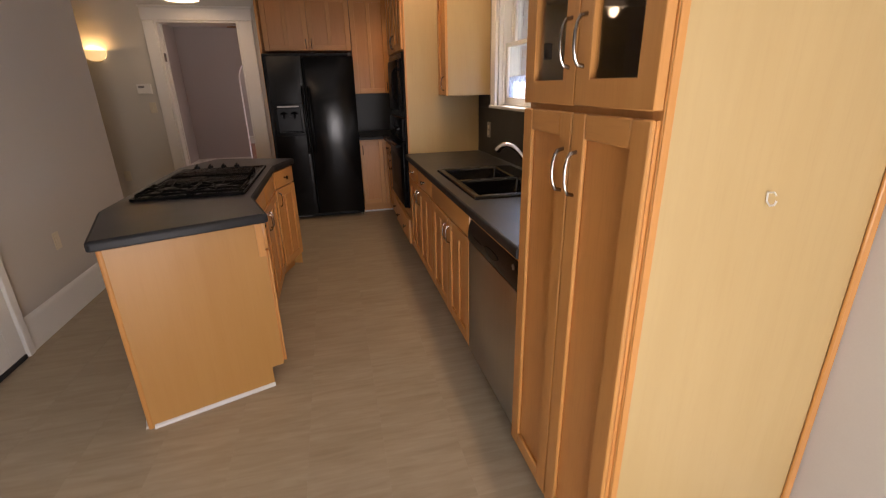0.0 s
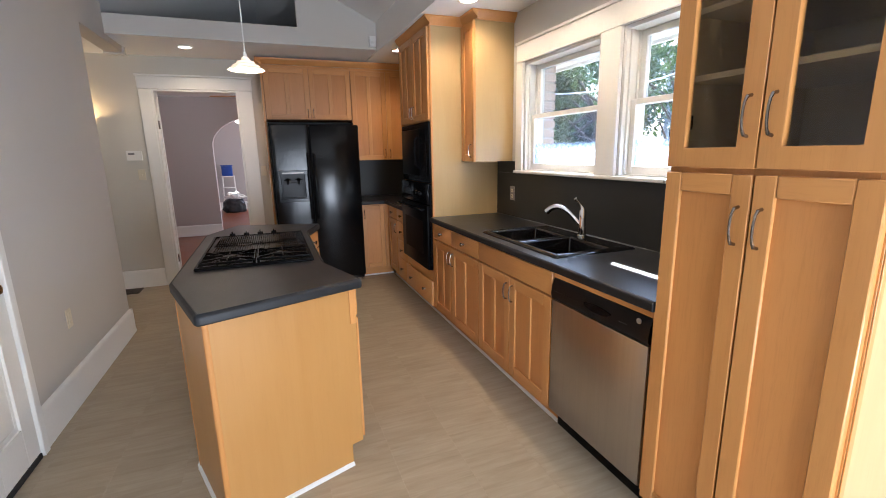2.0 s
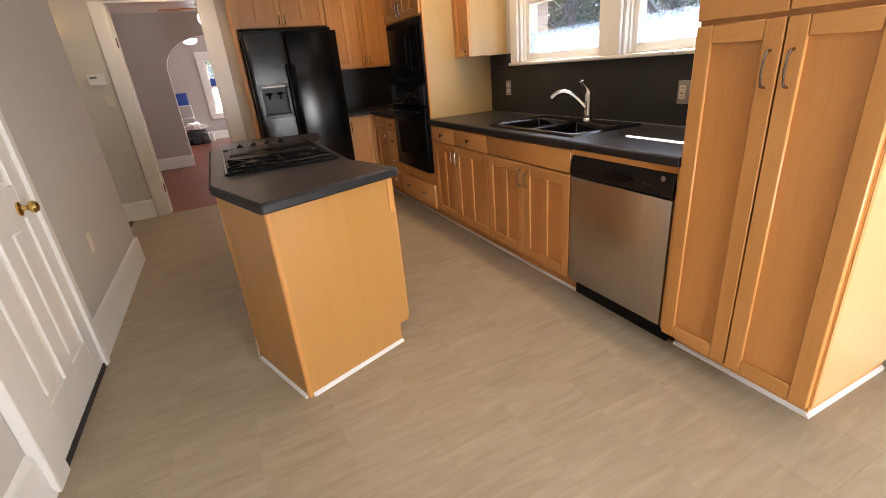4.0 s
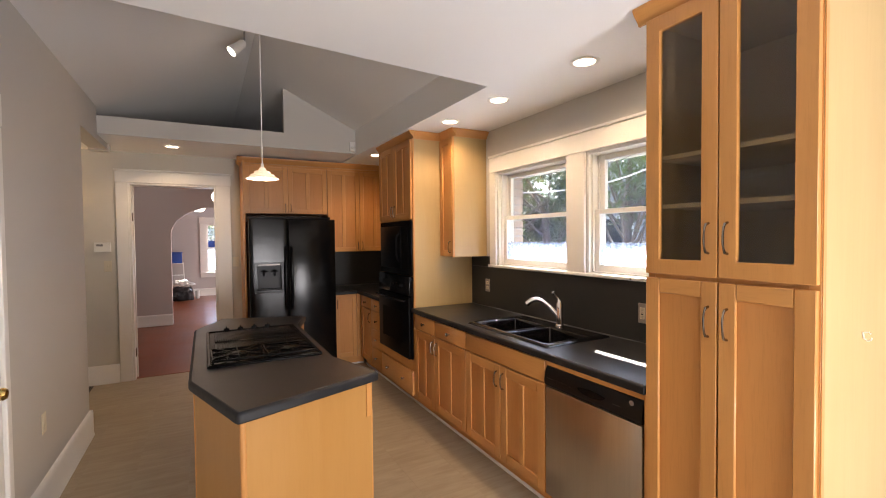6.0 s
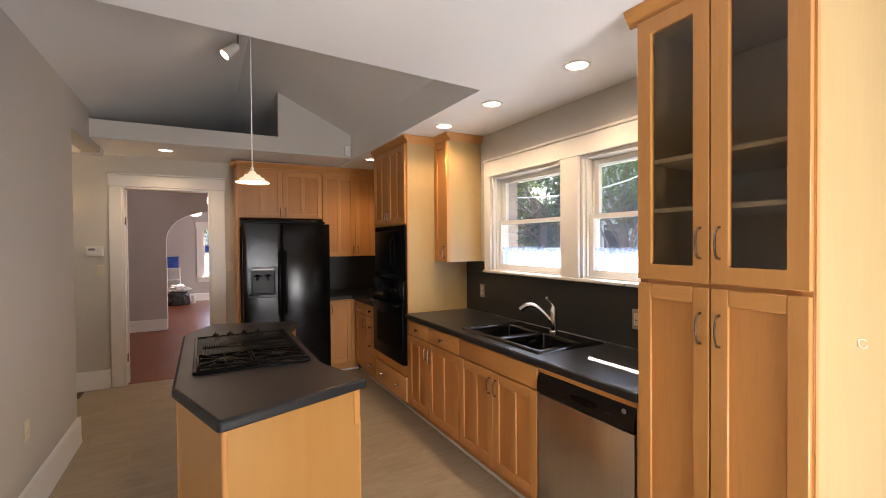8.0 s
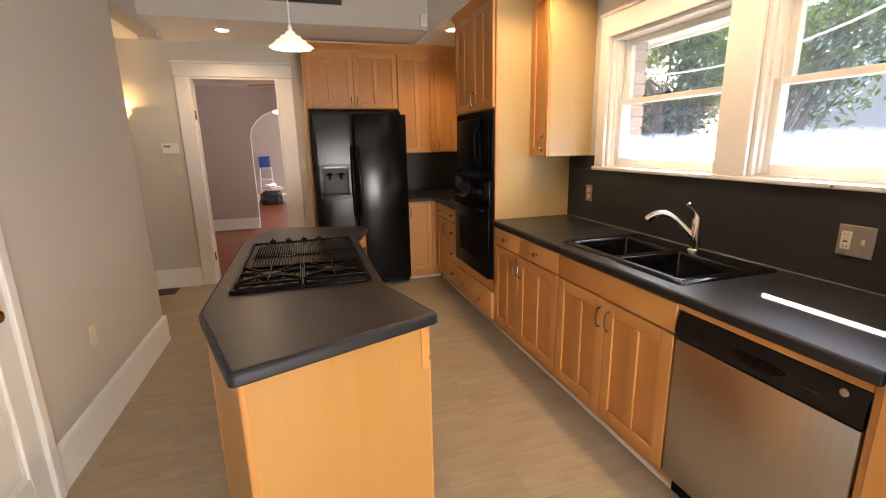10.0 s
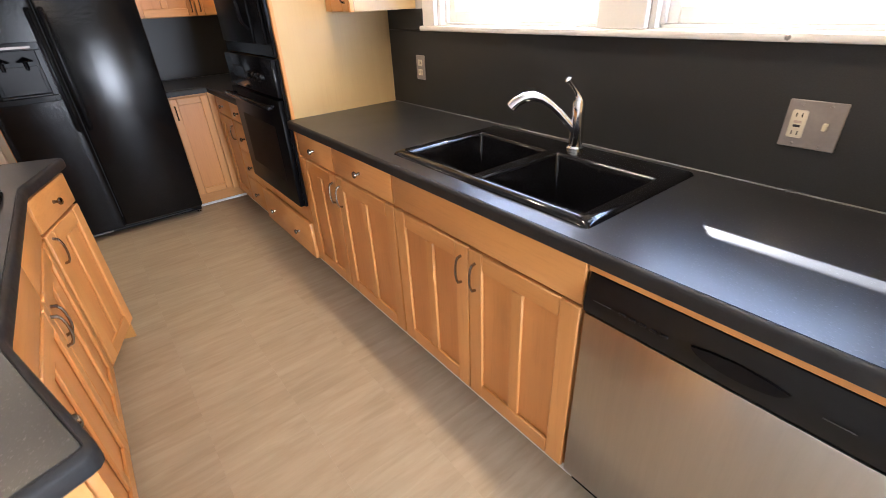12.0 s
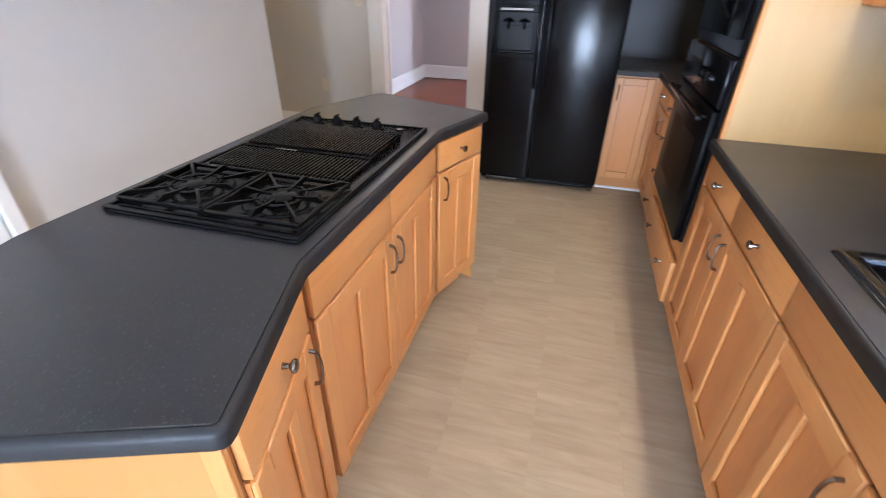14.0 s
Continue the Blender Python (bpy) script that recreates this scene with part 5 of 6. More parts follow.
# gas burners and grates in the near half
part("burner_box", one(CX0 + 0.030, CX1 - 0.035, KY0 + 0.028, 3.092, 0.9162, 0.9205, 0.002), black_satin, ck, "black burner tray")
for bx in (-0.823, -0.560):
    by = 2.948
    T = Matrix.Translation((bx, by, 0))
    part("drip_bowl", lathe(bmesh.new(), [(0.098, 0.9207), (0.094, 0.9245), (0.086, 0.9240), (0.060, 0.9212)], T, 28), black_satin, ck, "round black drip bowl")
    bn = part("burner", lathe(bmesh.new(), [(0.046, 0.9207), (0.044, 0.929), (0.038, 0.931), (0.0385, 0.935), (0.034, 0.938), (0.004, 0.939)], T, 24), black_iron, ck, "black burner with cap")
    bm = bmesh.new()
    g, h = 0.128, 0.132
    for b in ((bx - g, bx + g, by - h, by - h + 0.010), (bx - g, bx + g, by + h - 0.010, by + h), (bx - g, bx - g + 0.010, by - h + 0.010, by + h - 0.010), (bx + g - 0.010, bx + g, by - h + 0.010, by + h - 0.010)):
        box(bm, *b, 0.926, 0.938, 0.003)
    for k in range(8):
        a = k * math.pi / 4
        ca, sa = math.cos(a), math.sin(a)
        far = min((g - 0.005) / max(abs(ca), 1e-3), (h - 0.005) / max(abs(sa), 1e-3))
        r0 = 0.030 if k % 2 == 0 else 0.050
        F = Matrix.Translation((bx, by, 0)) @ Matrix.Rotation(a, 4, "Z") @ pose(0, 0, 0, 90, 0, 0)
        peak = 0.949 if k % 2 == 0 else 0.946
        prism(bm, [(r0, 0.938), (r0 + 0.030, 0.934), (far, 0.930), (far, 0.940), (far - 0.020, peak), (r0 + 0.030, 0.941), (r0, 0.941)], -0.0034, 0.0034, 0.0012, 1, m=F)
    tube(bm, [(bx + 0.062 * math.cos(a), by + 0.062 * math.sin(a), 0.936) for a in [2 * math.pi * k / 20 for k in range(21)]], 0.004, 6)
    for sx in (-1, 1):
        for sy in (-1, 1):
            box(bm, bx + sx * 0.121 - 0.006, bx + sx * 0.121 + 0.006, by + sy * 0.125 - 0.006, by + sy * 0.125 + 0.006, 0.9206, 0.9265, 0.001)
    part("grate", bm, black_iron, ck, "black cast iron grate")
# downdraft vent grille in the middle
bm = one(CX0 + 0.04, CX1 - 0.05, 3.098, 3.274, 0.9163, 0.928, 0.003)
part("vent_tray", bm, black_satin, ck)
for k in range(36):
    x = CX0 + 0.055 + k * 0.0129
    part("vent_slat", one(x, x + 0.0065, 3.104, 3.268, 0.928, 0.933, 0.002), black_iron, ck)
# ribbed grill plate in the far half, standing a little higher
part("grill_box", one(CX0 + 0.045, CX1 - 0.055, 3.285, 3.560, 0.9163, 0.934, 0.004), black_satin, ck)
for k in range(38):
    x = CX0 + 0.056 + k * 0.0119
    part("grill_rib", one(x, x + 0.006, 3.292, 3.553, 0.934, 0.942, 0.002), black_iron, ck)
part("grill_lip", one(CX0 + 0.17, CX0 + 0.25, 3.276, 3.284, 0.926, 0.934, 0.002), nickel, ck, "scuffed metal edge")
part("button", lathe(bmesh.new(), [(0.014, 0.9163), (0.013, 0.924), (0.003, 0.926)], Matrix.Translation((CX1 - 0.095, 3.645, 0)), 14), nickel, ck, "small metal button")
for k in range(4):
    x = CX0 + 0.120 + 0.085 * k
    T = Matrix.Translation((x, 3.638, 0))
    kb = part("knob", lathe(bmesh.new(), [(0.024, 0.9163), (0.023, 0.922), (0.018, 0.926), (0.017, 0.943), (0.014, 0.947), (0.003, 0.948)], T, 16), black_gloss, ck, "black control knob")
    part("grip", one(x - 0.0035, x + 0.0035, 3.618, 3.658, 0.9475, 0.958, 0.002), black_gloss, kb)

# ---------------------------------------------------------------- lamps
pend = thing("pendant_lamp", (-0.652, 3.226, 1.895), "small pendant lamp with a scalloped glass shade", "pendant lamp")
T = Matrix.Translation((-0.652, 3.226, 0))
part("cord", tube(bmesh.new(), [(-0.652, 3.226, 1.985), (-0.652, 3.226, 3.246)], 0.0035, 8), white_plastic, pend, "white cord")
part("ceiling_cap", lathe(bmesh.new(), [(0.05, 3.262), (0.05, 3.240), (0.035, 3.220), (0.008, 3.215)], T, 20), white_plastic, pend)
part("socket", lathe(bmesh.new(), [(0.0045, 1.992), (0.008, 1.988), (0.010, 1.970), (0.012, 1.960)], T, 16), white_plastic, pend)
bm = bmesh.new()
SHADE = [(0.012, 1.966), (0.020, 1.962), (0.023, 1.950), (0.044, 1.943), (0.048, 1.931), (0.068, 1.923), (0.071, 1.912), (0.089, 1.905), (0.091, 1.898)]
seg = 48
rings = []
for k, (r, z) in enumerate(SHADE):
    wv = 0.05 * k / len(SHADE)
    rings.append([bm.verts.new((-0.652 + r * (1 + wv * math.cos(12 * a)) * math.cos(a), 3.226 + r * (1 + wv * math.cos(12 * a)) * math.sin(a), z)) for a in [2 * math.pi * i / seg for i in range(seg)]])
for a, b in zip(rings, rings[1:]):
    for i in range(seg):
        bm.faces.new((a[i], a[(i + 1) % seg], b[(i + 1) % seg], b[i])).smooth = True
part("shade", bm, shade_glow, pend, "scalloped frosted glass shade")
part("bulb", lathe(bmesh.new(), [(0.010, 1.944), (0.020, 1.930), (0.024, 1.916), (0.018, 1.902), (0.004, 1.896)], T, 16), lamp_glow, pend, "lit bulb", True)
lamp("pendant_light", "POINT", 0.45, WARM, Matrix.Translation((-0.652, 3.226, 1.875)), radius=0.03)

for x, y, z in ((0.866, 2.13, ZC), (0.84, 2.895, ZC), (0.82, 3.55, ZC), (0.77, 5.20, ZC), (-1.245, 5.72, 2.50)):
    c = thing("recessed_light", (x, y, z), "round recessed ceiling light with a white trim ring, lit", "ceiling light", "recessed lights")
    T = Matrix.Translation((x, y, 0))
    bm = bmesh.new()
    n = 28
    prof = [(0.078, z - 0.0005), (0.078, z - 0.005), (0.060, z - 0.008), (0.056, z - 0.003)]
    rr = [[bm.verts.new((x + r * math.cos(2 * math.pi * i / n), y + r * math.sin(2 * math.pi * i / n), h)) for i in range(n)] for r, h in prof]
    for a, b in zip(rr, rr[1:]):
        for i in range(n):
            bm.faces.new((a[i], a[(i + 1) % n], b[(i + 1) % n], b[i])).smooth = True
    part("trim_ring", bm, white_plastic, c)
    part("lens", lathe(bmesh.new(), [(0.057, z - 0.001), (0.057, z - 0.003), (0.030, z - 0.006), (0.002, z - 0.006)], T, 24), lamp_glow, c, "lit lens")
    lamp("recessed_spot", "SPOT", 4.2, WARM, look((x, y, z - 0.015), (x, y, 0)), cone=150, radius=0.05)

tr = thing("track_spot", (-0.66, 4.42, 3.05), "small white spotlight hanging from the vault, lit", "spotlight")
part("stem", tube(bmesh.new(), [(-0.640, 4.42, 3.262), (-0.640, 4.42, 3.14)], 0.008, 8), grey_plastic, tr)
d = Vector((-0.62, -0.10, -0.62)).normalized()
R = Matrix.Translation((-0.655, 4.405, 3.155)) @ d.to_track_quat("Z", "Y").to_matrix().to_4x4()
part("canister", lathe(bmesh.new(), [(0.018, -0.02), (0.034, 0.0), (0.036, 0.05), (0.042, 0.10), (0.044, 0.125)], R, 18), white_plastic, tr, "white canister")
part("lens", lathe(bmesh.new(), [(0.040, 0.1255), (0.038, 0.128), (0.002, 0.129)], R, 18), lamp_glow, tr, "lit lens")
lamp("track_light", "SPOT", 0.6, WARM, look(R @ Vector((0, 0, 0.14)), R @ Vector((0, 0, 2))), cone=80, radius=0.03)

sc = thing("wall_sconce", (-2.335, 6.25, 1.76), "lit half-bowl wall sconce of amber glass", "wall lamp")
bm = bmesh.new()
n = 20
prof = [(0.110, 1.865), (0.108, 1.835), (0.095, 1.800), (0.070, 1.775), (0.035, 1.760)]
rr = [[bm.verts.new((-2.335 + r * math.cos(math.pi * i / n), 6.257 - r * 0.95 * math.sin(math.pi * i / n), h)) for i in range(n + 1)] for r, h in prof]
for a, b in zip(rr, rr[1:]):
    for i in range(n):
        bm.faces.new((a[i], a[i + 1], b[i + 1], b[i])).smooth = True
bm.faces.new(rr[-1])
part("bowl", bm, sconce_glow, sc, "amber glass half bowl")
part("back_plate", one(-2.385, -2.285, 6.252, 6.2595, 1.755, 1.86, 0.002), brass, sc)
lamp("sconce_light", "POINT", 0.7, (1.0, 0.62, 0.26), Matrix.Translation((-2.335, 6.20, 1.845)), radius=0.025)

# ---------------------------------------------------------------- small wall things
def plate(name, x0, x1, y0, y1, z0, z1, label, category, mat=None, group=""):
    t = thing(name, ((x0 + x1) / 2, (y0 + y1) / 2, z0), label, category, group)
    part("cover_plate", one(x0, x1, y0, y1, z0, z1, 0.002), mat or ivory, t)
    return t


def outlet_east(y, z, mat, label):
    t = plate("power_outlet", 1.280, 1.2855, y - 0.035, y + 0.035, z - 0.057, z + 0.057, label, "outlet", mat, "outlets")
    for dz in (-0.022, 0.022):
        s = part("socket", one(1.2775, 1.2805, y - 0.017, y + 0.017, z + dz - 0.014, z + dz + 0.014, 0.003), ivory, t)
        for dy in (-0.006, 0.006):
            part("slot", one(1.2770, 1.2778, y + dy - 0.001, y + dy + 0.001, z + dz - 0.005, z + dz + 0.005, 0), rubber_and_gap_black, s)
    return t


outlet_east(3.71, 1.100, plate_metal, "double outlet with a metal plate on the backsplash")
t = plate("switch_plate", 1.279, 1.2855, 1.997, 2.117, 1.024, 1.140, "metal two-gang plate with an outlet and a switch", "switch", plate_metal)
s = part("outlet_block", one(1.2755, 1.2795, 2.070, 2.104, 1.048, 1.116, 0.003), ivory, t, "ivory safety outlet")
part("test_button", one(1.2742, 1.2758, 2.079, 2.095, 1.0845, 1.0905, 0.001), brick_red, s, "red test button")
part("reset_button", one(1.2742, 1.2758, 2.079, 2.095, 1.0745, 1.0805, 0.001), rubber_and_gap_black, s, "black reset button")
for z in (1.060, 1.104):
    for dy in (-0.006, 0.006):
        part("slot", one(1.2749, 1.2757, 2.087 + dy - 0.0012, 2.087 + dy + 0.0012, z - 0.005, z + 0.005, 0), rubber_and_gap_black, s)
part("toggle", one(1.268, 1.2795, 2.024, 2.034, 1.074, 1.092, 0.002), ivory, t, "ivory toggle")
for y in (2.029, 2.087):
    for z in (1.034, 1.130):
        part("screw", lathe(bmesh.new(), [(0.004, 0), (0.003, 0.002), (0.0005, 0.0022)], face(1.279, y, -90) @ Matrix.Translation((0, 0, z)) @ Matrix.Rotation(radians(90), 4, "X"), 8), plate_metal, t)

t = plate("thermostat", -2.002, -1.858, 6.228, 6.2585, 1.418, 1.520, "white wall thermostat with a small display", "thermostat", white_plastic)
part("display", one(-1.985, -1.925, 6.2265, 6.2285, 1.478, 1.500, 0.001), grey_plastic, t, "grey display")
part("dial", one(-1.905, -1.880, 6.2260, 6.2285, 1.478, 1.500, 0.001), white_plastic, t)
t = plate("light_switch", -1.925, -1.855, 6.253, 6.2585, 1.205, 1.320, "ivory light switch plate", "switch", ivory, "switches")
part("toggle", one(-1.895, -1.885, 6.243, 6.2535, 1.255, 1.272, 0.002), ivory, t)
t = plate("light_switch", -0.676, -0.612, 6.253, 6.2585, 1.210, 1.325, "ivory light switch plate beside the doorway", "switch", ivory, "switches")
part("toggle", one(-0.649, -0.639, 6.243, 6.2535, 1.260, 1.277, 0.002), ivory, t)
t = plate("power_outlet", -2.360, -2.290, 6.253, 6.2585, 0.445, 0.560, "ivory outlet low on the wall", "outlet", ivory, "outlets")
for dz in (0.480, 0.525):
    part("socket", one(-2.342, -2.308, 6.2505, 6.2535, dz - 0.014, dz + 0.014, 0.003), ivory, t)
t = plate("power_outlet", -1.7985, -1.793, 3.592, 3.662, 0.450, 0.565, "ivory outlet low on the wall", "outlet", ivory, "outlets")
for dz in (0.485, 0.530):
    part("socket", one(-1.7935, -1.7905, 3.610, 3.644, dz - 0.014, dz + 0.014, 0.003), ivory, t)
t = plate("motion_sensor", 0.500, 0.565, 5.305, 5.349, 2.520, 2.625, "small white motion sensor under the vault", "sensor", white_plastic)
part("lens", lathe(bmesh.new(), [(0.022, 0), (0.020, 0.012), (0.004, 0.018)], Matrix.Translation((0.532, 5.305, 2.565)) @ Matrix.Rotation(radians(90), 4, "X"), 14), white_plastic, t)

t = plate("light_switch", 1.292, 1.2985, 0.895, 0.965, 1.185, 1.300, "pale grey switch plate on the wall beside the pantry", "switch", white_plastic, "switches")
part("toggle", one(1.283, 1.2925, 0.925, 0.935, 1.236, 1.252, 0.002), ivory, t)

vt = thing("floor_vent", (-2.13, 6.10, 0), "brown metal floor register", "vent")
part("pan", one(-2.235, -2.035, 5.985, 6.215, 0.0005, 0.003, 0.001), rubber_and_gap_black, vt)
for k in range(9):
    part("slat", one(-2.232 + 0.0225 * k, -2.221 + 0.0225 * k, 5.992, 6.208, 0.003, 0.008, 0.001), vent_metal, vt)

# ---------------------------------------------------------------- rooms beyond
fan = thing("ceiling_fan", (-0.78, 8.3, 2.2), "ceiling fan with pale blades and a lit globe", "ceiling fan")
FXY = Matrix.Translation((-0.76, 8.3, 0))
part("rod", lathe(bmesh.new(), [(0.06, 2.49), (0.05, 2.46), (0.012, 2.45), (0.012, 2.40)], FXY, 16), white_plastic, fan)
part("motor", lathe(bmesh.new(), [(0.02, 2.41), (0.09, 2.40), (0.10, 2.35), (0.08, 2.31), (0.05, 2.30)], FXY, 20), brass, fan, "brass motor housing")
for k in range(5):
    bm = prism(bmesh.new(), [(0.09, -0.03), (0.20, -0.06), (0.56, -0.07), (0.60, 0.0), (0.56, 0.07), (0.20, 0.06), (0.09, 0.03)], 2.345, 2.353, 0.001, 1, FXY @ Matrix.Rotation(radians(72 * k + 20), 4, "Z"))
    part("blade", bm, white_trim if k % 2 else maple_z, fan)
part("globe", lathe(bmesh.new(), [(0.05, 2.30), (0.09, 2.27), (0.105, 2.22), (0.09, 2.16), (0.05, 2.12), (0.004, 2.11)], FXY, 20), globe_glow, fan, "lit white globe")
gl = thing("ceiling_light", (-1.09, 12.4, 2.24), "lit white dome ceiling light", "ceiling light")
part("base", lathe(bmesh.new(), [(0.07, 2.49), (0.06, 2.45), (0.015, 2.44), (0.015, 2.33), (0.12, 2.32), (0.13, 2.30)], Matrix.Translation((-1.09, 12.4, 0)), 20), brass, gl)
part("dome", lathe(bmesh.new(), [(0.145, 2.30), (0.150, 2.27), (0.12, 2.22), (0.06, 2.195), (0.004, 2.19)], Matrix.Translation((-1.09, 12.4, 0)), 22), globe_glow, gl, "lit white glass dome")

st = thing("step_stool", (-1.62, 14.0, 0), "white step stool against the far wall", "stool")
for x in (-1.80, -1.46):
    for y0, y1 in ((13.80, 13.92), (14.08, 14.02)):
        part("leg", tube(bmesh.new(), [(x, y0, 0.0), (x + (0.03 if x < -1.6 else -0.03), y1, 0.90)], 0.014, 8), white_plastic, st)
for z, y in ((0.30, 13.86), (0.60, 13.90)):
    part("tread", one(-1.78, -1.48, y - 0.05, y + 0.06, z, z + 0.02, 0.004), white_plastic, st)
part("top", one(-1.79, -1.47, 13.88, 14.06, 0.90, 0.925, 0.006), white_plastic, st)
bx = thing("storage_box", (-1.64, 13.97, 0.925), "blue plastic box standing on the stool", "box")
part("tub", one(-1.77, -1.51, 13.87, 14.06, 0.9255, 1.19, 0.012, seg=2), blue_plastic, bx)
part("lid", one(-1.785, -1.495, 13.86, 14.07, 1.1905, 1.215, 0.006), blue_plastic, bx)


def lump(cx, cy, cz, rx, ry, rz, seed, rough=0.25, sub=4):
    bm = bmesh.new()
    bmesh.ops.create_icosphere(bm, subdivisions=sub, radius=1.0)
    for v in bm.verts:
        k = 1 + rough * noise.noise(v.co * 1.7 + Vector((seed, 0, 0))) + rough * 0.5 * noise.noise(v.co * 4.5 + Vector((0, seed, 0)))
        v.co = Vector((v.co.x * rx * k, v.co.y * ry * k, max(v.co.z * rz * k, -rz * 0.62)))
    bmesh.ops.translate(bm, verts=bm.verts[:], vec=(cx, cy, cz + rz * 0.62))
    return bm


solid("bin_bag", lump(-1.54, 13.55, -0.012, 0.30, 0.22, 0.25, 3.0), bag_black, "crumpled black bag on the floor", "bag", smooth=True)
solid("cloth_heap", lump(-1.50, 13.55, 0.335, 0.22, 0.17, 0.10, 8.0, 0.5), paper, "crumpled white cloth heaped on the black bag", "cloth", smooth=True)
cup = solid("paper_cup", lathe(bmesh.new(), [(0.045, -0.012), (0.062, 0.20), (0.058, 0.20), (0.042, 0.0)], Matrix.Translation((-1.17, 13.75, 0)), 20), white_plastic, "white tub on the hardwood floor", "tub")

# ---------------------------------------------------------------- outside
bm = bmesh.new()
bmesh.ops.create_grid(bm, x_segments=2, y_segments=2, size=600.0, matrix=Matrix.Translation((0, 0, -0.55)))
solid("ground", bm, soil, "grass and bare soil round the house", "ground", "structure")
# pale slab added as a reflector for the eave and the ceiling
solid("driveway", one(1.9, 8.04, -14.0, 16.0, -0.56, -0.535, 0.005), concrete, "pale concrete slab added beside the house to bounce sunlight", "driveway", "structure")
ev = thing("eave", (1.75, 2.5, 2.1), "white painted roof eave outside the windows", "eave", kind="structure")
part("soffit_board", one(1.48, 1.96, -3.2, 6.6, 2.165, 2.185, 0.001), white_trim, ev)
part("fascia", one(1.96, 1.985, -3.2, 6.6, 2.142, 2.32, 0.002), white_trim, ev)
gar = thing("garage", (9.0, 2.0, -0.55), "pale grey sided garage behind the trees", "building")
part("wall", one(8.05, 12.0, -6.0, 8.6, -0.55, 3.6, 0), siding_paint, gar)
bm = bmesh.new()
for k in range(22):
    z = -0.50 + 0.185 * k
    sweep(bm, [(0, 0), (0.030, 0.0), (0.008, 0.185), (0, 0.185)], (8.05, -6.0, z), (8.05, 8.6, z), (-1, 0, 0))
part("siding", bm, siding_paint, gar, "horizontal lapped siding")
gw = part("window", one(8.00, 8.03, 7.58, 8.46, 1.14, 2.02, 0.004), white_trim, gar, "dark window in a white frame")
part("pane", one(7.985, 7.9995, 7.66, 8.38, 1.22, 1.94, 0.001), black_gloss, gw)
part("roof", prism(bmesh.new(), [(7.6, 3.55), (12.4, 3.55), (10.0, 5.0)], -8.8, 6.2, m=up), grey_plastic, gar, "grey roof")
ca = solid("overhead_cable", tube(bmesh.new(), [(3.6, 4.9 + 0.4 * k, 2.19 + 0.075 * (0.4 * k) ** 2 * (1.35 if k < 0 else 0.45)) for k in range(-9, 14)], 0.010, 6), white_plastic, "pale overhead service cable", "cable")


def tree(name, base, height, crown_c, crown_r, count, seed, label):
    rng = random.Random(seed)
    t = thing(name, base, label, "tree", "trees")
    b = Vector(base)
    c = Vector(crown_c)
    bm = bmesh.new()
    tube(bm, [b + Vector((0, 0, -0.02)), b + Vector((0.05, 0.03, height * 0.4)), b + Vector((-0.02, 0.08, height * 0.8)), c + Vector((0, 0, crown_r[2] * 0.5))], [0.13, 0.10, 0.07, 0.02], 9)
    tips = []
    for k in range(26):
        a = rng.uniform(0, 2 * math.pi)
        e = rng.uniform(-0.75, 0.85)
        r = math.sqrt(max(0.05, 1 - e * e))
        tip = c + Vector((crown_r[0] * r * math.cos(a), crown_r[1] * r * math.sin(a), crown_r[2] * e)) * rng.uniform(0.65, 1.0)
        root = b + Vector((0, 0.05, height * rng.uniform(0.3, 0.9)))
        mid = root.lerp(tip, 0.5) + Vector((0, 0, rng.uniform(0.0, 0.25)))
        tube(bm, [root, mid, tip], [0.028, 0.016, 0.005], 5)
        tips += [mid.lerp(tip, f) for f in (0.15, 0.4, 0.6, 0.8, 1.0)]
    part("trunk", bm, bark, t, "grey brown trunk and limbs")
    verts, faces = [], []
    for k in range(count):
        p = rng.choice(tips) + Vector((rng.gauss(0, 0.19), rng.gauss(0, 0.19), rng.gauss(0, 0.17)))
        ln = rng.uniform(0.075, 0.135)
        wd = ln * rng.uniform(0.36, 0.5)
        q = Euler((rng.uniform(-1.1, 1.1), rng.uniform(-1.1, 1.1), rng.uniform(0, 6.28))).to_matrix()
        n0 = len(verts)
        for u, v, h in ((0, 0, 0), (0.35, 0.5, 0.06), (0.75, 0.38, 0.05), (1.0, 0, -0.08), (0.75, -0.38, 0.05), (0.35, -0.5, 0.06)):
            verts.append(p + q @ Vector((u * ln, v * wd, h * ln)))
        faces.append((n0, n0 + 1, n0 + 2, n0 + 3))
        faces.append((n0, n0 + 3, n0 + 4, n0 + 5))
    o = origin[t.name]
    me = bpy.data.meshes.new("crown")
    me.from_pydata([v - o for v in verts], [], faces)
    me.materials.append(leaf_green)
    cr = new("crown", me)
    cr.parent = t
    origin[cr.name] = o
    tagged(cr, "dense dark green leaves with gaps", kind="stuff")
    return t


tree("broadleaf_tree", (5.4, 7.6, -0.55), 3.2, (5.2, 8.2, 1.9), (1.5, 2.2, 2.2), 42000, 4, "dense broadleaf tree close outside the window")
tree("broadleaf_tree", (6.0, 10.4, -0.55), 3.4, (5.9, 10.4, 2.2), (1.7, 2.4, 2.4), 22000, 9, "broadleaf tree with dense dark leaves")
tree("broadleaf_tree", (5.0, 5.2, -0.55), 2.9, (4.8, 5.0, 2.75), (1.0, 1.3, 0.9), 3000, 15, "young broadleaf tree with hanging sprays of leaves")
tree("broadleaf_tree", (9.0, 13.2, -0.55), 4.2, (8.9, 13.0, 3.2), (2.4, 3.2, 3.3), 20000, 31, "tall leafy tree behind the others")
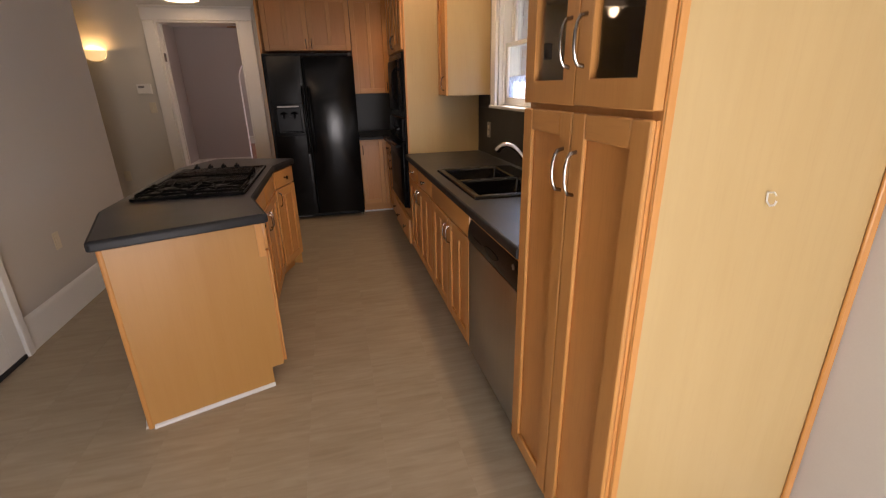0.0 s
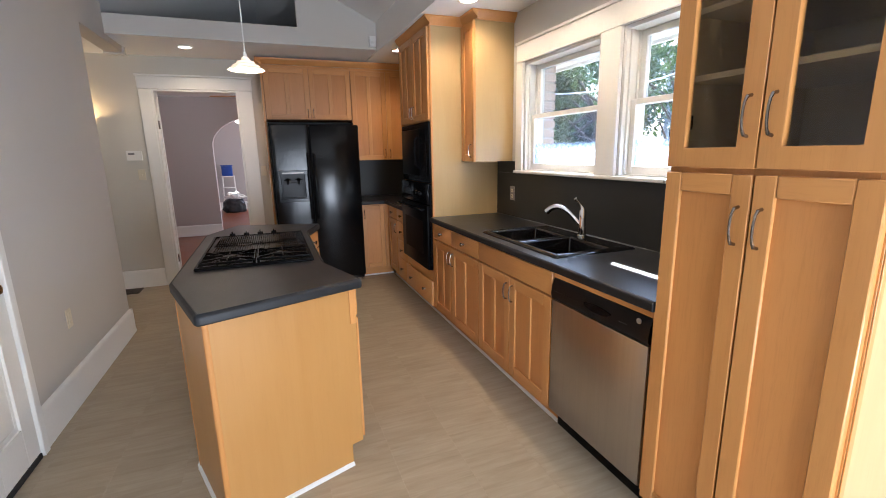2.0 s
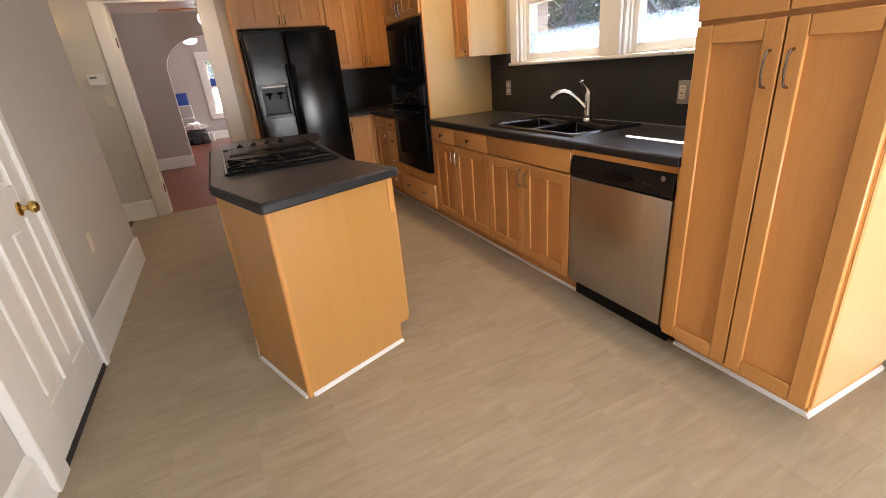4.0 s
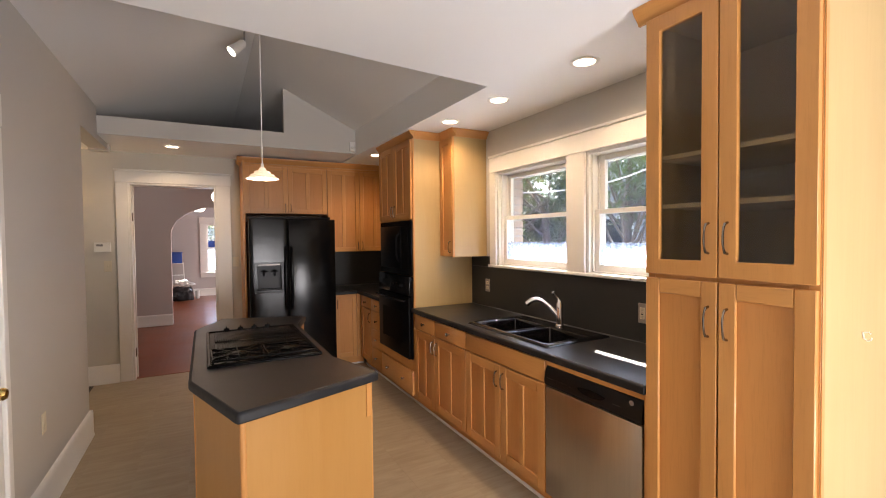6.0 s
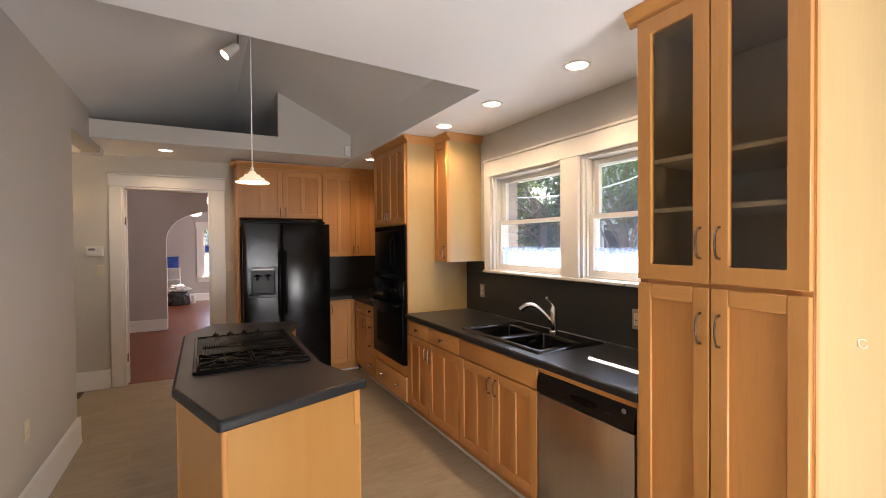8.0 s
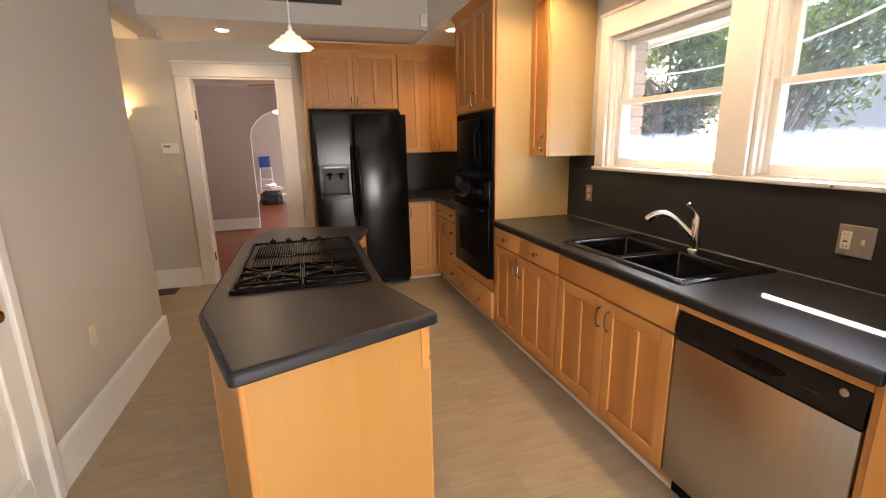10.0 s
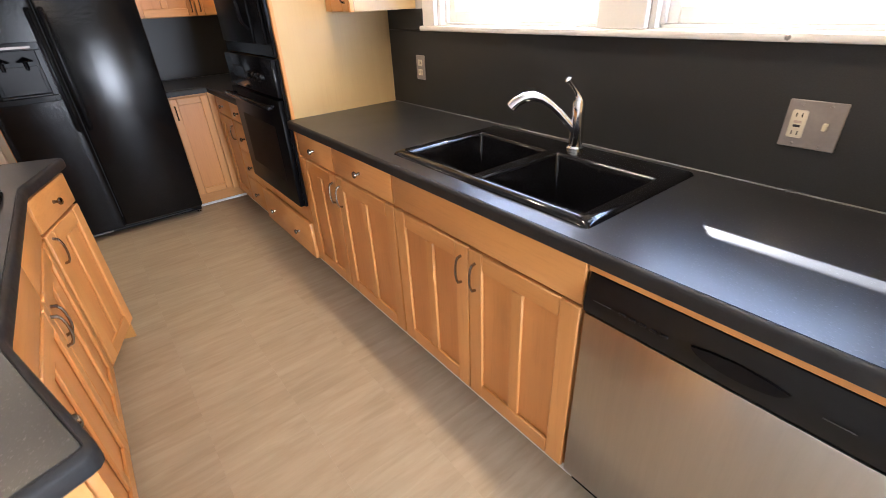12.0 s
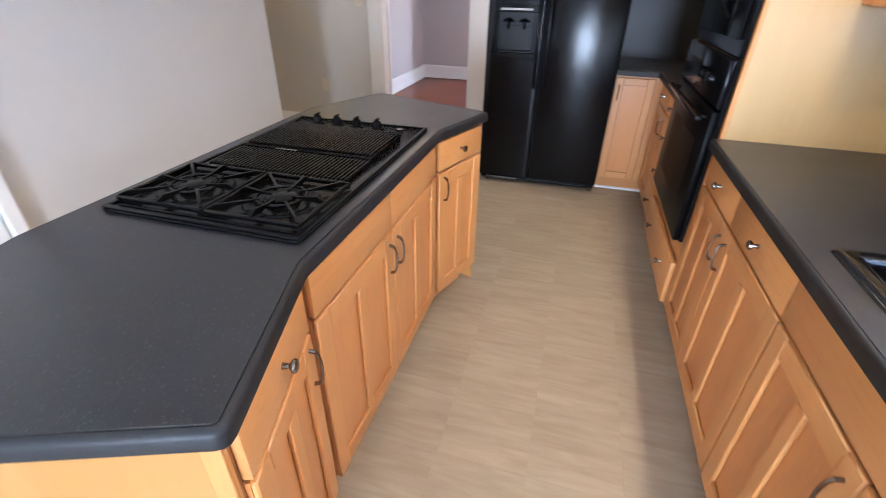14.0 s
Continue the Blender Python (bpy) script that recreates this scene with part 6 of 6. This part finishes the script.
tree("broadleaf_tree", (-1.2, 18.5, -0.55), 3.4, (-1.0, 18.5, 1.8), (2.2, 1.4, 1.9), 4500, 21, "leafy tree outside the far window")

# brick facing outside, seen at the window's edge
rng = random.Random(5)
brick_meshes = []
for L in (0.200, 0.095):
    bm = one(-0.05, 0.05, -L / 2, L / 2, -0.029, 0.029, 0.003)
    me = bpy.data.meshes.new("brick")
    bm.to_mesh(me)
    bm.free()
    me.materials.append(brick_red)
    brick_meshes.append(me)
facing = thing("brick_facing", (1.54, 3.8, 1.0), "painted brick facing beside the window", "brick wall", kind="structure")
part("mortar_bed", one(1.482, 1.578, 3.592, 4.3, 0.9, 2.15, 0), mortar, facing)
for row in range(17):
    z = 0.945 + 0.070 * row
    y = 3.580
    k = row % 2
    while y < 4.25:
        L = 0.095 if (k and y < 3.59) else 0.200
        br = new("brick", brick_meshes[1 if L < 0.1 else 0])
        br.parent = facing
        br.location = Vector((1.535 + rng.uniform(-0.002, 0.002), y + L / 2, z)) - origin[facing.name]
        y += L + 0.010

# ---------------------------------------------------------------- vinyl floor tiles
floor = solid("floor", box(one(-1.94, 1.30, -1.5, 6.335, -0.2, -0.0030, 0), -3.34, -1.94, 4.6, 6.335, -0.2, -0.0030, 0), joint_fill, "beige streaked vinyl tile floor with fine joints", "floor", "structure")
TS = 0.3115
bm = one(-TS / 2 + 0.0001, TS / 2 - 0.0001, -TS / 2 + 0.0001, TS / 2 - 0.0001, -0.0030, 0.0, 0.0003)
tile_mesh = bpy.data.meshes.new("tile")
bm.to_mesh(tile_mesh)
bm.free()
tile_mesh.materials.append(floor_vinyl)
rest_v, rest_f = [], []
nx0, nx1 = int((-3.34 - 0.157) / TS) - 1, int((1.3 - 0.157) / TS) + 1
ny0, ny1 = int((-1.5 - 2.68) / TS) - 1, int((6.33 - 2.68) / TS) + 1
for i in range(nx0, nx1 + 1):
    for j in range(ny0, ny1 + 1):
        x0, y0 = 0.157 + i * TS, 2.68 + j * TS
        x1, y1 = x0 + TS, y0 + TS
        whole = x0 > -3.34 and x1 < 1.30 and y0 > -1.5 and y1 < 6.335
        if whole and x0 > -2.1 and y0 > -0.5:
            ob = new("tile", tile_mesh)
            ob.parent = floor
            ob.location = Vector(((x0 + x1) / 2, (y0 + y1) / 2, 0)) - origin[floor.name]
        else:
            west, south = (-3.34, 4.6) if y0 > 4.6 - TS and x0 < -1.94 else (-1.94, -1.5)
            a0, a1 = max(x0, west) + 0.0006, min(x1, 1.30) - 0.0006
            b0, b1 = max(y0, south) + 0.0006, min(y1, 6.335) - 0.0006
            if a1 - a0 > 0.01 and b1 - b0 > 0.01:
                n0 = len(rest_v)
                rest_v += [(a0, b0, -0.003), (a1, b0, -0.003), (a1, b1, -0.003), (a0, b1, -0.003), (a0, b0, 0), (a1, b0, 0), (a1, b1, 0), (a0, b1, 0)]
                rest_f += [(n0 + 4, n0 + 5, n0 + 6, n0 + 7), (n0, n0 + 1, n0 + 5, n0 + 4), (n0 + 1, n0 + 2, n0 + 6, n0 + 5), (n0 + 2, n0 + 3, n0 + 7, n0 + 6), (n0 + 3, n0, n0 + 4, n0 + 7)]
me = bpy.data.meshes.new("edge_tiles")
me.from_pydata([Vector(v) - origin[floor.name] for v in rest_v], [], rest_f)
me.materials.append(floor_vinyl)
edge_tiles = new("edge_tiles", me)
edge_tiles.parent = floor
tagged(edge_tiles, "cut and outlying vinyl tiles", kind="stuff")
